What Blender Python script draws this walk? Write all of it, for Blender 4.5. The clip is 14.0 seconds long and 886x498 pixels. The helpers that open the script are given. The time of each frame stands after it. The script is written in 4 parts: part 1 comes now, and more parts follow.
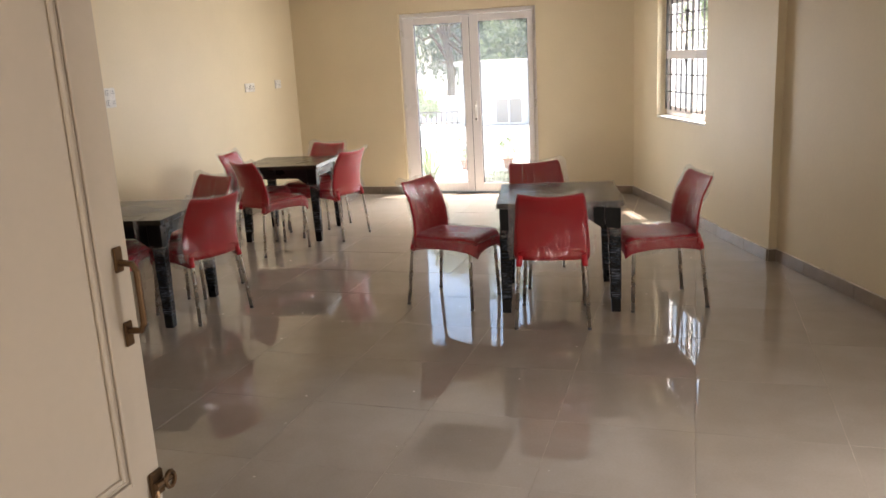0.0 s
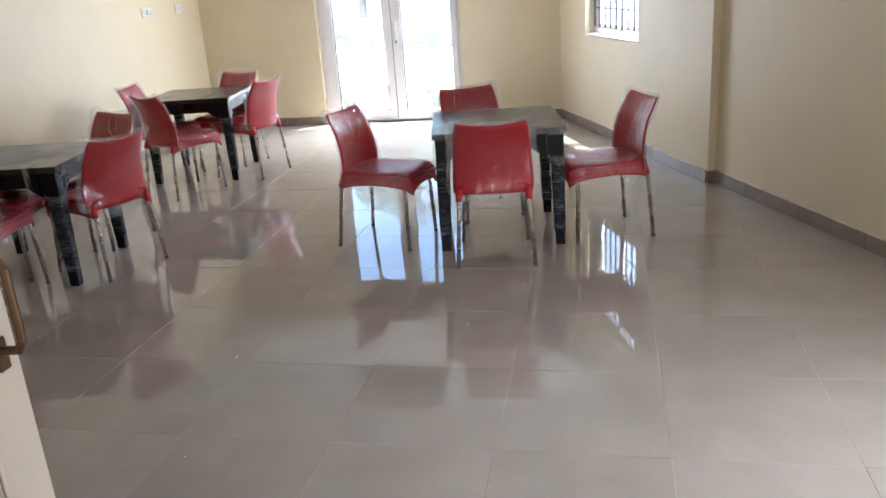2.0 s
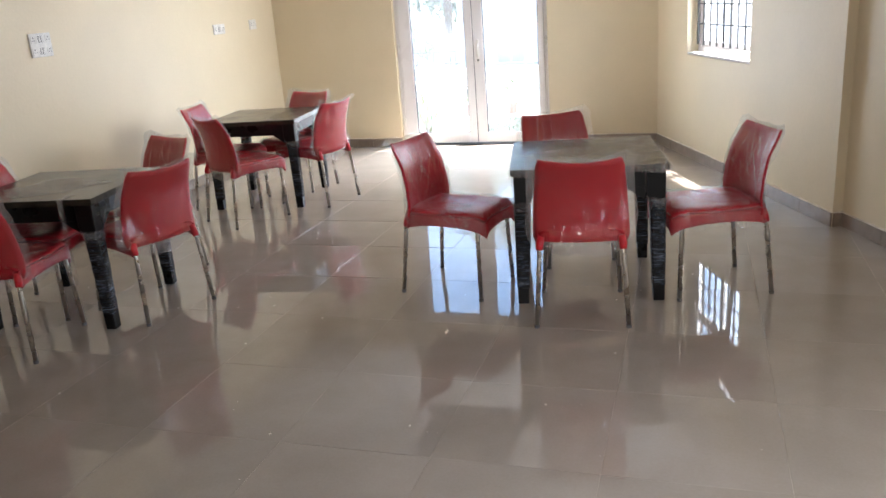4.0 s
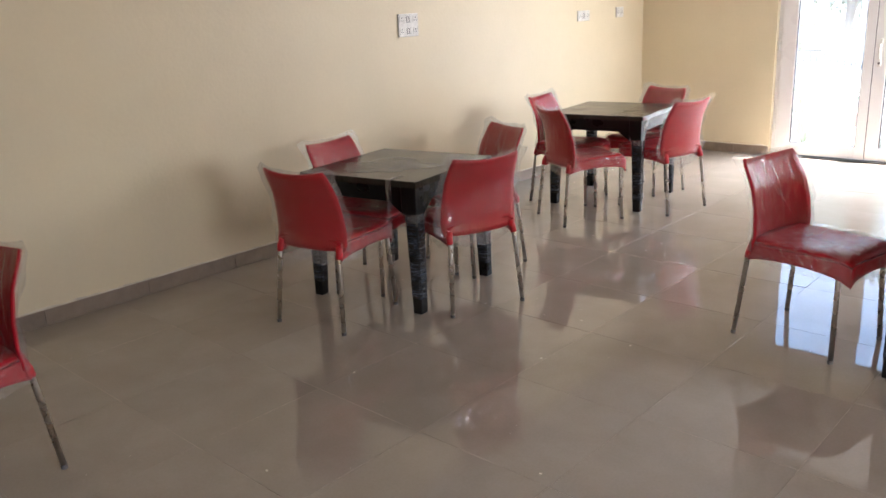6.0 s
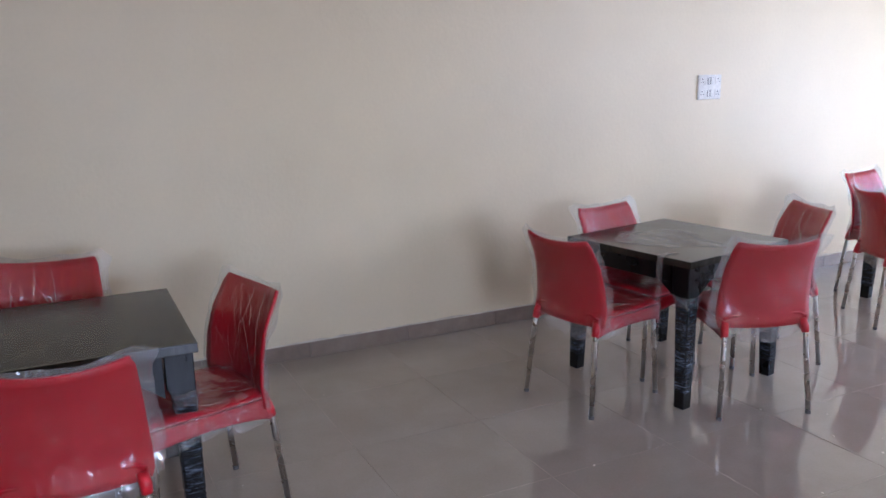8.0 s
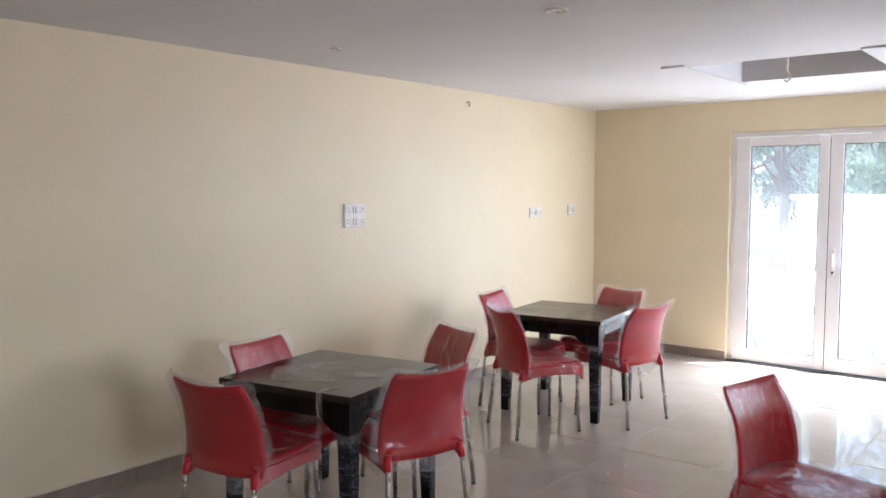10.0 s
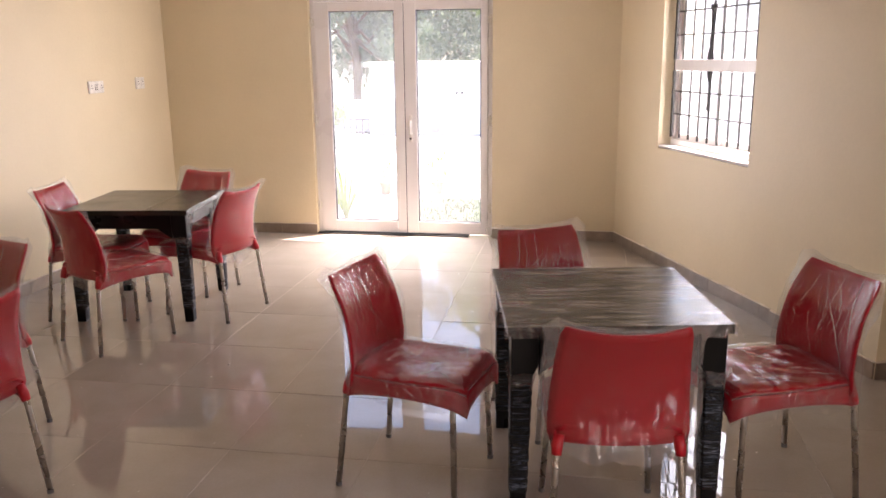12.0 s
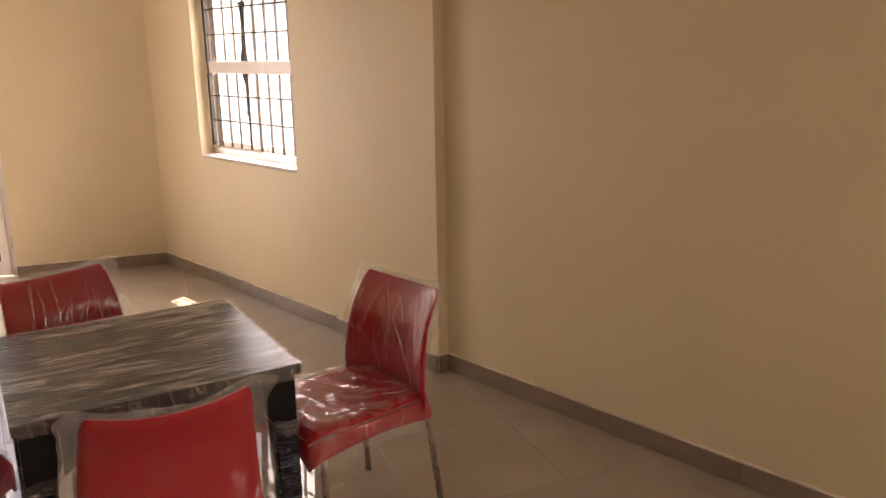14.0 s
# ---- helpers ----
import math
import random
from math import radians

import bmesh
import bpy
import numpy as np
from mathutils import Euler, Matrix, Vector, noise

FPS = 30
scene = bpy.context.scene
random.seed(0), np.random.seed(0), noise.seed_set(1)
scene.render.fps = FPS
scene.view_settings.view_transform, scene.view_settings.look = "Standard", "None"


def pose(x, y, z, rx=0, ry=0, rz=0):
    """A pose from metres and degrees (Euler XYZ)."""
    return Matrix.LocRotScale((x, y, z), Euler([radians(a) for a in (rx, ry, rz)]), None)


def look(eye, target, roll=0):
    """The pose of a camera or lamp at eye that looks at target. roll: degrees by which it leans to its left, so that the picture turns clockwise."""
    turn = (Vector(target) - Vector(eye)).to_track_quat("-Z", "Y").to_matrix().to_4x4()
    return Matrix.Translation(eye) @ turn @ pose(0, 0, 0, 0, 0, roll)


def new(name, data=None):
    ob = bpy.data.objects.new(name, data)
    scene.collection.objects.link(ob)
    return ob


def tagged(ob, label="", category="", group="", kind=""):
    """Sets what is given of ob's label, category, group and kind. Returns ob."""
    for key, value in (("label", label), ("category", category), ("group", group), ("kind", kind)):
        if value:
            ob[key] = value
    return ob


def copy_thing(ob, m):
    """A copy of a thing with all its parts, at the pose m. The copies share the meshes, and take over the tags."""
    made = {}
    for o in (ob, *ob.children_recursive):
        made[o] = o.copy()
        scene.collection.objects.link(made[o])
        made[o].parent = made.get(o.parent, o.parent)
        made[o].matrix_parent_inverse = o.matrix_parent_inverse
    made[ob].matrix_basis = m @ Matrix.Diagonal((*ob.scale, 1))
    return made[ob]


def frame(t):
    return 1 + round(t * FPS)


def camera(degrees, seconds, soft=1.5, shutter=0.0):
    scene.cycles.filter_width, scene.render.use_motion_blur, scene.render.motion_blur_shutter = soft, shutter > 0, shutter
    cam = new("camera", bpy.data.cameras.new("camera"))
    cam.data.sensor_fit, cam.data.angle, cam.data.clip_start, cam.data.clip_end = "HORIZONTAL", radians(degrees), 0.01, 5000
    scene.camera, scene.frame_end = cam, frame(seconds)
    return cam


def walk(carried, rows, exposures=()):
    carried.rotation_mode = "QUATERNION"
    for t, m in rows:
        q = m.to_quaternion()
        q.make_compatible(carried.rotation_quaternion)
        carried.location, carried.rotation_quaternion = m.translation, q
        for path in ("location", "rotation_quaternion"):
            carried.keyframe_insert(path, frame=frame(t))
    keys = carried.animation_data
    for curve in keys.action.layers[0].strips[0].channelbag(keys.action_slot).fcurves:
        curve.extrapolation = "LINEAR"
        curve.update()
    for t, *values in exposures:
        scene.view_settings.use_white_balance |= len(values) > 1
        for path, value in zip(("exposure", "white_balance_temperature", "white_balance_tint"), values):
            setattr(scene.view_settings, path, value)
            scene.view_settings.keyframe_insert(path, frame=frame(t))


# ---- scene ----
cam = camera(57.5, 14.0, soft=1.6)
EXPOSURES = [(0, 2.24, 7000, 18), (1, 2.65, 5800, 12), (2, 2.72, 5700, 12), (4.5, 2.7, 6000, 15), (5.5, 2.74, 6050, 17), (6, 2.83, 6250, 17), (6.5, 2.88, 6550, 21), (7, 3.04, 5500, 21), (9.5, 2.98, 5000, 18), (10, 2.76, 5750, 16),
             (10.5, 2.68, 6650, 22), (11, 2.60, 7250, 25), (12, 2.47, 7050, 29), (12.5, 2.42, 7000, 29), (13, 2.27, 7350, 32), (13.5, 2.18, 8300, 33), (14, 2.35, 8900, 31)]
PATH = [
    (0, (4.77, -9.322, 1.618), (4.181, -7.467, 1.157), -3.0),
    (0.5, (4.739, -9.243, 1.602), (4.152, -7.418, 1.032), -3.4),
    (1, (4.676, -9.138, 1.592), (4.145, -7.323, 0.94), -3.5),
    (1.5, (4.628, -9.087, 1.595), (4.161, -7.262, 0.925), -3.7),
    (2, (4.578, -9.004, 1.595), (4.186, -7.152, 0.947), -4.0),
    (4.5, (4.471, -8.187, 1.567), (3.701, -6.431, 0.999), -4.4),
    (5, (4.515, -8.053, 1.57), (3.408, -6.496, 0.981), -5.0),
    (5.5, (4.491, -7.98, 1.555), (3.252, -6.527, 0.959), -4.6),
    (6, (4.377, -7.909, 1.555), (3.068, -6.511, 0.978), -2.8),
    (6.5, (4.29, -7.83, 1.554), (2.807, -6.625, 0.966), -2.6),
    (7, (4.294, -7.705, 1.551), (2.549, -6.932, 0.952), -3.5),
    (9.5, (4.066, -7.605, 1.627), (2.58, -6.27, 1.529), 0.8),
    (10, (4.05, -7.525, 1.618), (2.798, -5.973, 1.469), 0.0),
    (10.5, (4.033, -7.382, 1.614), (2.884, -5.762, 1.372), -1.5),
    (11, (4.022, -7.277, 1.603), (2.972, -5.61, 1.262), -2.5),
    (11.5, (3.956, -7.197, 1.559), (3.194, -5.39, 1.164), -1.9),
    (12, (3.844, -7.109, 1.616), (3.506, -5.194, 1.15), -0.6),
    (12.5, (3.848, -7.032, 1.606), (3.788, -5.094, 1.116), -0.6),
    (13, (3.957, -6.864, 1.609), (4.093, -4.928, 1.125), -2.1),
    (13.5, (4.025, -6.775, 1.603), (4.399, -4.867, 1.134), -1.8),
    (14, (3.977, -6.64, 1.615), (4.659, -4.822, 1.138), -1.0),
]
walk(cam, [(t, look(eye, target, roll)) for t, eye, target, roll in PATH], EXPOSURES)

# ---- light ----
SUN_AT = Vector((0.3, 0.24, 1.0)).normalized()
world = bpy.data.worlds.new("sky")
scene.world = world
world.use_nodes = True
wn = world.node_tree
sky = wn.nodes.new("ShaderNodeTexSky")
sky.sky_type, sky.sun_disc = "NISHITA", False
sky.sun_elevation, sky.sun_rotation = math.asin(SUN_AT.z), math.atan2(SUN_AT.x, SUN_AT.y)
wn.links.new(sky.outputs[0], wn.nodes["Background"].inputs[0])
wn.nodes["Background"].inputs[1].default_value = 0.15
sun = new("sun", bpy.data.lights.new("sun", "SUN"))
sun.data.energy, sun.data.angle, sun.data.color = 4.6, radians(0.5), (1, 0.95, 0.87)
sun.matrix_world = look(Vector((2, 4, 0)) + SUN_AT * 12, (2, 4, 0))


def sky_panel(name, m, w, h, power, color, spread=180):
    lamp = new(name, bpy.data.lights.new(name, "AREA"))
    lamp.data.shape, lamp.data.size, lamp.data.size_y = "RECTANGLE", w, h
    lamp.data.energy, lamp.data.color, lamp.data.spread = power, color, radians(spread)
    lamp.matrix_world = m
    return lamp


# Daylight through the openings, by the ways it comes: low from each side, steeply down from the sky, up from the sunlit ground.
DOOR, WINDOW = (2.24, 0.34, 1.15), (4.845, -1.17, 1.52)
for name, way, power, spread in (("door_daylight_west", (-1.9, -1.55, -0.25), 5.4, 118), ("door_daylight_east", (1.7, -1.0, -0.1), 2.7, 84),
                                 ("door_skylight", (-0.1, -1.0, -2.1), 10, 84), ("door_groundlight", (-0.3, -1.5, 1.3), 1.5, 100)):
    sky_panel(name, look(DOOR, Vector(DOOR) + Vector(way)), 1.4, 1.9, power, (0.90, 0.95, 1.0), spread)
sky_panel("window_daylight", look(WINDOW, (2.5, -2.0, 1.0)), 1.1, 1.1, 11, (0.97, 0.98, 1.0), 134)
# Added fill lamp in the closed corridor, aimed to brighten the slanting wall.
sky_panel("entrance_fill", look((4.9, -11.6, 1.6), (5.7, -5, 1.2)), 2.2, 1.8, 6, (1.0, 0.97, 0.93), 120)
sky_panel("second_window_daylight", look((7.25, -7.0, 1.5), (5.7, -7.1, 0.0)), 1.4, 1.1, 11.5, (0.95, 0.98, 1.0), 130)


# ---- materials ----
def mat(name, rough=0.5, metal=0.0, spec=0.5):
    m = bpy.data.materials.new(name)
    m.use_nodes = True
    b = m.node_tree.nodes["Principled BSDF"]
    b.inputs["Roughness"].default_value, b.inputs["Metallic"].default_value = rough, metal
    b.inputs["Specular IOR Level"].default_value = spec
    return m, m.node_tree, b


def coords(nt, scale=(1, 1, 1), kind="Object"):
    tc, mp = nt.nodes.new("ShaderNodeTexCoord"), nt.nodes.new("ShaderNodeMapping")
    nt.links.new(tc.outputs[kind], mp.inputs[0])
    mp.inputs["Scale"].default_value = scale
    return mp.outputs[0]


def noise_of(nt, vec, scale, detail=4, rough=0.55, distort=0.0):
    n = nt.nodes.new("ShaderNodeTexNoise")
    n.inputs["Scale"].default_value, n.inputs["Detail"].default_value = scale, detail
    n.inputs["Roughness"].default_value, n.inputs["Distortion"].default_value = rough, distort
    nt.links.new(vec, n.inputs["Vector"])
    return n.outputs["Fac"]


def ramp_of(nt, fac, stops):
    r = nt.nodes.new("ShaderNodeValToRGB")
    while len(r.color_ramp.elements) < len(stops):
        r.color_ramp.elements.new(0.5)
    for e, (at, c) in zip(r.color_ramp.elements, stops):
        e.position, e.color = at, (*c, 1) if len(c) == 3 else c
    nt.links.new(fac, r.inputs[0])
    return r.outputs[0]


def mixc(nt, fac, a, b, kind="MIX"):
    m = nt.nodes.new("ShaderNodeMix")
    m.data_type, m.blend_type = "RGBA", kind
    for sock, v in ((m.inputs[0], fac), (m.inputs[6], a), (m.inputs[7], b)):
        if isinstance(v, (int, float)):
            sock.default_value = v
        elif isinstance(v, tuple):
            sock.default_value = (*v, 1)
        else:
            nt.links.new(v, sock)
    return m.outputs[2]


def math_of(nt, op, a, b):
    m = nt.nodes.new("ShaderNodeMath")
    m.operation = op
    for sock, v in ((m.inputs[0], a), (m.inputs[1], b)):
        if isinstance(v, (int, float)):
            sock.default_value = v
        else:
            nt.links.new(v, sock)
    return m.outputs[0]


def bump_of(nt, b, height, strength, dist=0.01):
    n = nt.nodes.new("ShaderNodeBump")
    n.inputs["Strength"].default_value, n.inputs["Distance"].default_value = strength, dist
    nt.links.new(height, n.inputs["Height"])
    nt.links.new(n.outputs[0], b.inputs["Normal"])


def paint(name, base, rough=0.6, vary=0.06, bump=0.12, spec=0.4):
    m, nt, b = mat(name, rough, 0, spec)
    v = coords(nt)
    big, fine = noise_of(nt, v, 1.1, 3), noise_of(nt, v, 45, 6)
    dark = tuple(c * (1 - vary * 1.6) for c in base)
    light = tuple(min(1, c * (1 + vary)) for c in base)
    col = ramp_of(nt, big, [(0.3, dark), (0.7, light)])
    col = mixc(nt, 0.25, col, ramp_of(nt, fine, [(0.3, dark), (0.7, light)]))
    nt.links.new(col, b.inputs["Base Color"])
    bump_of(nt, b, math_of(nt, "ADD", fine, math_of(nt, "MULTIPLY", noise_of(nt, v, 7, 2), 1.5)), bump)
    return m


def plain(name, color, rough=0.4, metal=0.0, spec=0.5, grain=30, vary=0.12):
    m, nt, b = mat(name, rough, metal, spec)
    v = coords(nt)
    n = noise_of(nt, v, grain, 5)
    nt.links.new(ramp_of(nt, n, [(0.3, tuple(c * (1 - vary) for c in color)), (0.7, tuple(min(1, c * (1 + vary)) for c in color))]), b.inputs["Base Color"])
    r = ramp_of(nt, noise_of(nt, v, grain * 0.4, 3), [(0.3, (rough * 0.75,) * 3), (0.7, (min(1, rough * 1.3),) * 3)])
    nt.links.new(r, b.inputs["Roughness"])
    return m


CREAM = paint("cream emulsion paint", (0.713, 0.608, 0.417), 0.45, 0.04)
CEIL = paint("white gypsum ceiling", (0.74, 0.72, 0.71), 0.7, 0.03)
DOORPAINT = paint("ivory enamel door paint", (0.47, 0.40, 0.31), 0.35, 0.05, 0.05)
UPVC = plain("white upvc", (0.76, 0.73, 0.71), 0.3, 0, 0.5, 2, 0.03)
RUBBER = plain("black gasket rubber", (0.02, 0.02, 0.02), 0.6)
IRON = plain("black painted iron", (0.02, 0.018, 0.016), 0.45)
BRASS = plain("tarnished brass", (0.12, 0.07, 0.035), 0.35, 0.8)
STEEL = plain("brushed steel tube", (0.62, 0.58, 0.52), 0.28, 1.0)
FOOT = plain("grey plastic foot cap", (0.16, 0.15, 0.14), 0.5)
SWITCH = plain("white switch plastic", (0.70, 0.67, 0.61), 0.3)
DARKHOLE = plain("dark socket hole", (0.03, 0.03, 0.03), 0.6)
RED = plain("red moulded plastic", (0.41, 0.006, 0.015), 0.4, 0, 0.25, 60, 0.06)
REDDARK = plain("red socket plastic", (0.5, 0.012, 0.02), 0.35)
GROUT = plain("sanded grout", (0.46, 0.39, 0.30), 0.8, 0, 0.3, 3, 0.4)
CEMENT = plain("smeared white cement", (0.66, 0.58, 0.47), 0.85, 0, 0.3, 6, 0.3)
# Dark grey carries the shade of the void above the ceiling opening.
VOID = plain("shaded slab soffit", (0.16, 0.15, 0.15), 0.9)
# Clay paled and desaturated in its colour, for the bright glare outdoors.
TERRACOTTA = plain("hazed terracotta", (0.34, 0.17, 0.11), 0.85)


def leafy(name, color):
    m, nt, b = mat(name, 0.5, 0, 0.3)
    col = ramp_of(nt, noise_of(nt, coords(nt), 3, 5), [(0.3, tuple(c * 0.6 for c in color)), (0.7, tuple(c * 1.4 for c in color))])
    tr, mix = nt.nodes.new("ShaderNodeBsdfTranslucent"), nt.nodes.new("ShaderNodeMixShader")
    mix.inputs[0].default_value = 0.5
    nt.links.new(col, b.inputs["Base Color"])
    nt.links.new(mixc(nt, 1.0, col, (1.6, 1.7, 1.2), "MULTIPLY"), tr.inputs[0])
    nt.links.new(b.outputs[0], mix.inputs[1])
    nt.links.new(tr.outputs[0], mix.inputs[2])
    nt.links.new(mix.outputs[0], nt.nodes["Material Output"].inputs["Surface"])
    return m


LEAF = leafy("leaf green", (0.13, 0.19, 0.06))
# Greyed, lightened leaf green: the haze over the far trees is in the colour.
LEAFHAZED = leafy("hazed grey green leaf", (0.13, 0.16, 0.13))
BARK = plain("bark", (0.12, 0.08, 0.05), 0.9)
LIMEWASH = paint("white exterior paint", (0.68, 0.67, 0.64), 0.8, 0.05)
PAVING = paint("pale concrete paving", (0.36, 0.345, 0.32), 0.85, 0.12)
SMOKED = plain("grey window pane", (0.22, 0.20, 0.18), 0.3)
RAG = plain("dark grey cloth", (0.05, 0.05, 0.055), 0.9)


def make_tile():
    m, nt, b = mat("polished vitrified tile", 0.05, 0, 0.5)
    b.inputs["IOR"].default_value = 1.5
    v = coords(nt)
    info = nt.nodes.new("ShaderNodeObjectInfo")
    cloud = noise_of(nt, v, 2.2, 5, 0.6, 0.6)
    speck = noise_of(nt, v, 90, 3)
    col = ramp_of(nt, cloud, [(0.3, (0.34, 0.29, 0.235)), (0.7, (0.41, 0.355, 0.295))])
    col = mixc(nt, 0.1, col, ramp_of(nt, speck, [(0.35, (0.30, 0.26, 0.21)), (0.65, (0.46, 0.41, 0.36))]))
    tone = math_of(nt, "ADD", math_of(nt, "MULTIPLY", info.outputs["Random"], 0.06), 0.97)
    hsv = nt.nodes.new("ShaderNodeHueSaturation")
    nt.links.new(tone, hsv.inputs["Value"])
    nt.links.new(col, hsv.inputs["Color"])
    nt.links.new(hsv.outputs[0], b.inputs["Base Color"])
    smear = noise_of(nt, v, 3.5, 6, 0.65, 1.0)
    nt.links.new(ramp_of(nt, smear, [(0.35, (0.012,) * 3), (0.75, (0.05,) * 3)]), b.inputs["Roughness"])
    bump_of(nt, b, noise_of(nt, v, 1.6, 2), 0.05, 0.02)
    return m


def make_skirt():
    m, nt, b = mat("taupe skirting tile", 0.3, 0, 0.5)
    v = coords(nt)
    info = nt.nodes.new("ShaderNodeObjectInfo")
    n = noise_of(nt, v, 9, 6, 0.65)
    col = ramp_of(nt, n, [(0.3, (0.17, 0.125, 0.09)), (0.7, (0.26, 0.20, 0.15))])
    col = mixc(nt, math_of(nt, "MULTIPLY", info.outputs["Random"], 0.35), col, (0.33, 0.265, 0.205))
    nt.links.new(col, b.inputs["Base Color"])
    return m


def make_wood(name, light, spec, gloss=(0.22, 0.42)):
    m, nt, b = mat(name, 0.3, 0, spec)
    v = coords(nt, (2, 14, 2))
    n = noise_of(nt, v, 3, 8, 0.65, 0.8)
    d = tuple(c * 0.5 for c in light)
    nt.links.new(ramp_of(nt, n, [(0.3, d), (0.75, light)]), b.inputs["Base Color"])
    nt.links.new(ramp_of(nt, noise_of(nt, coords(nt), 4, 4), [(0.3, (gloss[0],) * 3), (0.7, (gloss[1],) * 3)]), b.inputs["Roughness"])
    bump_of(nt, b, n, 0.08, 0.003)
    return m


def make_film(name, veil, gloss, crease, stretch, scale, bump, rough=0.14, turn=(0, 0.5), sharp=13.0, gates=(0.38, 0.5)):
    """Clear sheet: a faint veil, a gloss that the folds break up, and thin whitish creases in two directions."""
    m, nt, b = mat(name, rough, 0, 0.5)
    nt.nodes.remove(b)
    base, folds = coords(nt), None
    for k, a in enumerate(turn):
        mp = nt.nodes.new("ShaderNodeMapping")
        mp.inputs["Rotation"].default_value = (0.1 * k, a, a * 0.6)
        mp.inputs["Scale"].default_value = stretch
        nt.links.new(base, mp.inputs[0])
        n = noise_of(nt, mp.outputs[0], scale * (1 + 0.6 * k), 1, 0.4, 0.15)
        ridge = math_of(nt, "SUBTRACT", 1.0, math_of(nt, "ABSOLUTE", math_of(nt, "MULTIPLY", math_of(nt, "SUBTRACT", n, 0.47 + 0.06 * k), sharp), 0.0))
        ridge = math_of(nt, "POWER", math_of(nt, "MAXIMUM", ridge, 0.0), 3.0)
        folds = (n, ridge) if folds is None else (math_of(nt, "ADD", folds[0], n), math_of(nt, "MAXIMUM", folds[1], ridge))
    gate = ramp_of(nt, noise_of(nt, base, 9, 2), [(gates[0], (0,) * 3), (gates[1], (1,) * 3)])
    line = math_of(nt, "MULTIPLY", folds[1], gate)
    bm_ = nt.nodes.new("ShaderNodeBump")
    bm_.inputs["Strength"].default_value, bm_.inputs["Distance"].default_value = bump, 0.03
    nt.links.new(math_of(nt, "ADD", folds[0], math_of(nt, "MULTIPLY", folds[1], 0.35)), bm_.inputs["Height"])
    t, g, d, tr = (nt.nodes.new("ShaderNodeBsdf" + k) for k in ("Transparent", "Glossy", "Diffuse", "Translucent"))
    t.inputs[0].default_value = (0.985, 0.985, 0.985, 1)
    g.inputs["Roughness"].default_value = rough
    g.inputs[0].default_value = (0.95, 0.95, 0.95, 1)
    for k in (d, tr):
        k.inputs[0].default_value = (0.82, 0.78, 0.78, 1)
    for k in (g, d, tr):
        nt.links.new(bm_.outputs[0], k.inputs["Normal"])

    def blend(fac, p, q):
        x = nt.nodes.new("ShaderNodeMixShader")
        if isinstance(fac, (int, float)):
            x.inputs[0].default_value = fac
        else:
            nt.links.new(fac, x.inputs[0])
        nt.links.new(p, x.inputs[1])
        nt.links.new(q, x.inputs[2])
        return x.outputs[0]
    milk = blend(0.4, d.outputs[0], tr.outputs[0])
    out = blend(math_of(nt, "ADD", veil, math_of(nt, "MULTIPLY", line, crease * 0.3)), t.outputs[0], milk)
    out = blend(math_of(nt, "ADD", gloss, math_of(nt, "MULTIPLY", line, crease)), out, g.outputs[0])
    nt.links.new(out, nt.nodes["Material Output"].inputs["Surface"])
    return m


def make_glass():
    m, nt, b = mat("hazed window glass", 0.02)
    t, g, mix = nt.nodes.new("ShaderNodeBsdfTransparent"), nt.nodes.new("ShaderNodeBsdfGlossy"), nt.nodes.new("ShaderNodeMixShader")
    t.inputs[0].default_value = (0.93, 0.96, 0.95, 1)
    g.inputs["Roughness"].default_value = 0.02
    lw = nt.nodes.new("ShaderNodeLayerWeight")
    nt.links.new(math_of(nt, "ADD", math_of(nt, "MULTIPLY", math_of(nt, "POWER", lw.outputs["Facing"], 5.0), 0.5), 0.03), mix.inputs[0])
    nt.links.new(t.outputs[0], mix.inputs[1])
    nt.links.new(g.outputs[0], mix.inputs[2])
    # Translucent milk mixed into the panes imitates the veiling glare from outdoors.
    haze, film = nt.nodes.new("ShaderNodeBsdfTranslucent"), nt.nodes.new("ShaderNodeMixShader")
    haze.inputs[0].default_value = (0.9, 0.9, 0.88, 1)
    nt.links.new(ramp_of(nt, noise_of(nt, coords(nt), 5, 5), [(0.3, (0.032,) * 3), (0.7, (0.055,) * 3)]), film.inputs[0])
    nt.links.new(mix.outputs[0], film.inputs[1])
    nt.links.new(haze.outputs[0], film.inputs[2])
    nt.links.new(film.outputs[0], nt.nodes["Material Output"].inputs["Surface"])
    return m


def make_wrapband():
    m, nt, b = mat("dark stretch wrap", 0.2, 0, 0.35)
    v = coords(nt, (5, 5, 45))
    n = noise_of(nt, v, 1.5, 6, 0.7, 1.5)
    # The pale bluish stops paint daylight glints on the crinkles into the dark wrap.
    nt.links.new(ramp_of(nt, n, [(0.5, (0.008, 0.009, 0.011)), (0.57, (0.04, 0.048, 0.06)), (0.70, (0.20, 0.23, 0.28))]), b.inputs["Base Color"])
    bump_of(nt, b, n, 0.9, 0.01)
    return m


def make_grass():
    m, nt, b = mat("lawn", 0.9)
    v = coords(nt)
    nt.links.new(ramp_of(nt, noise_of(nt, v, 6, 6), [(0.3, (0.07, 0.09, 0.05)), (0.7, (0.13, 0.16, 0.10))]), b.inputs["Base Color"])
    bump_of(nt, b, noise_of(nt, v, 60, 4), 0.8, 0.03)
    return m


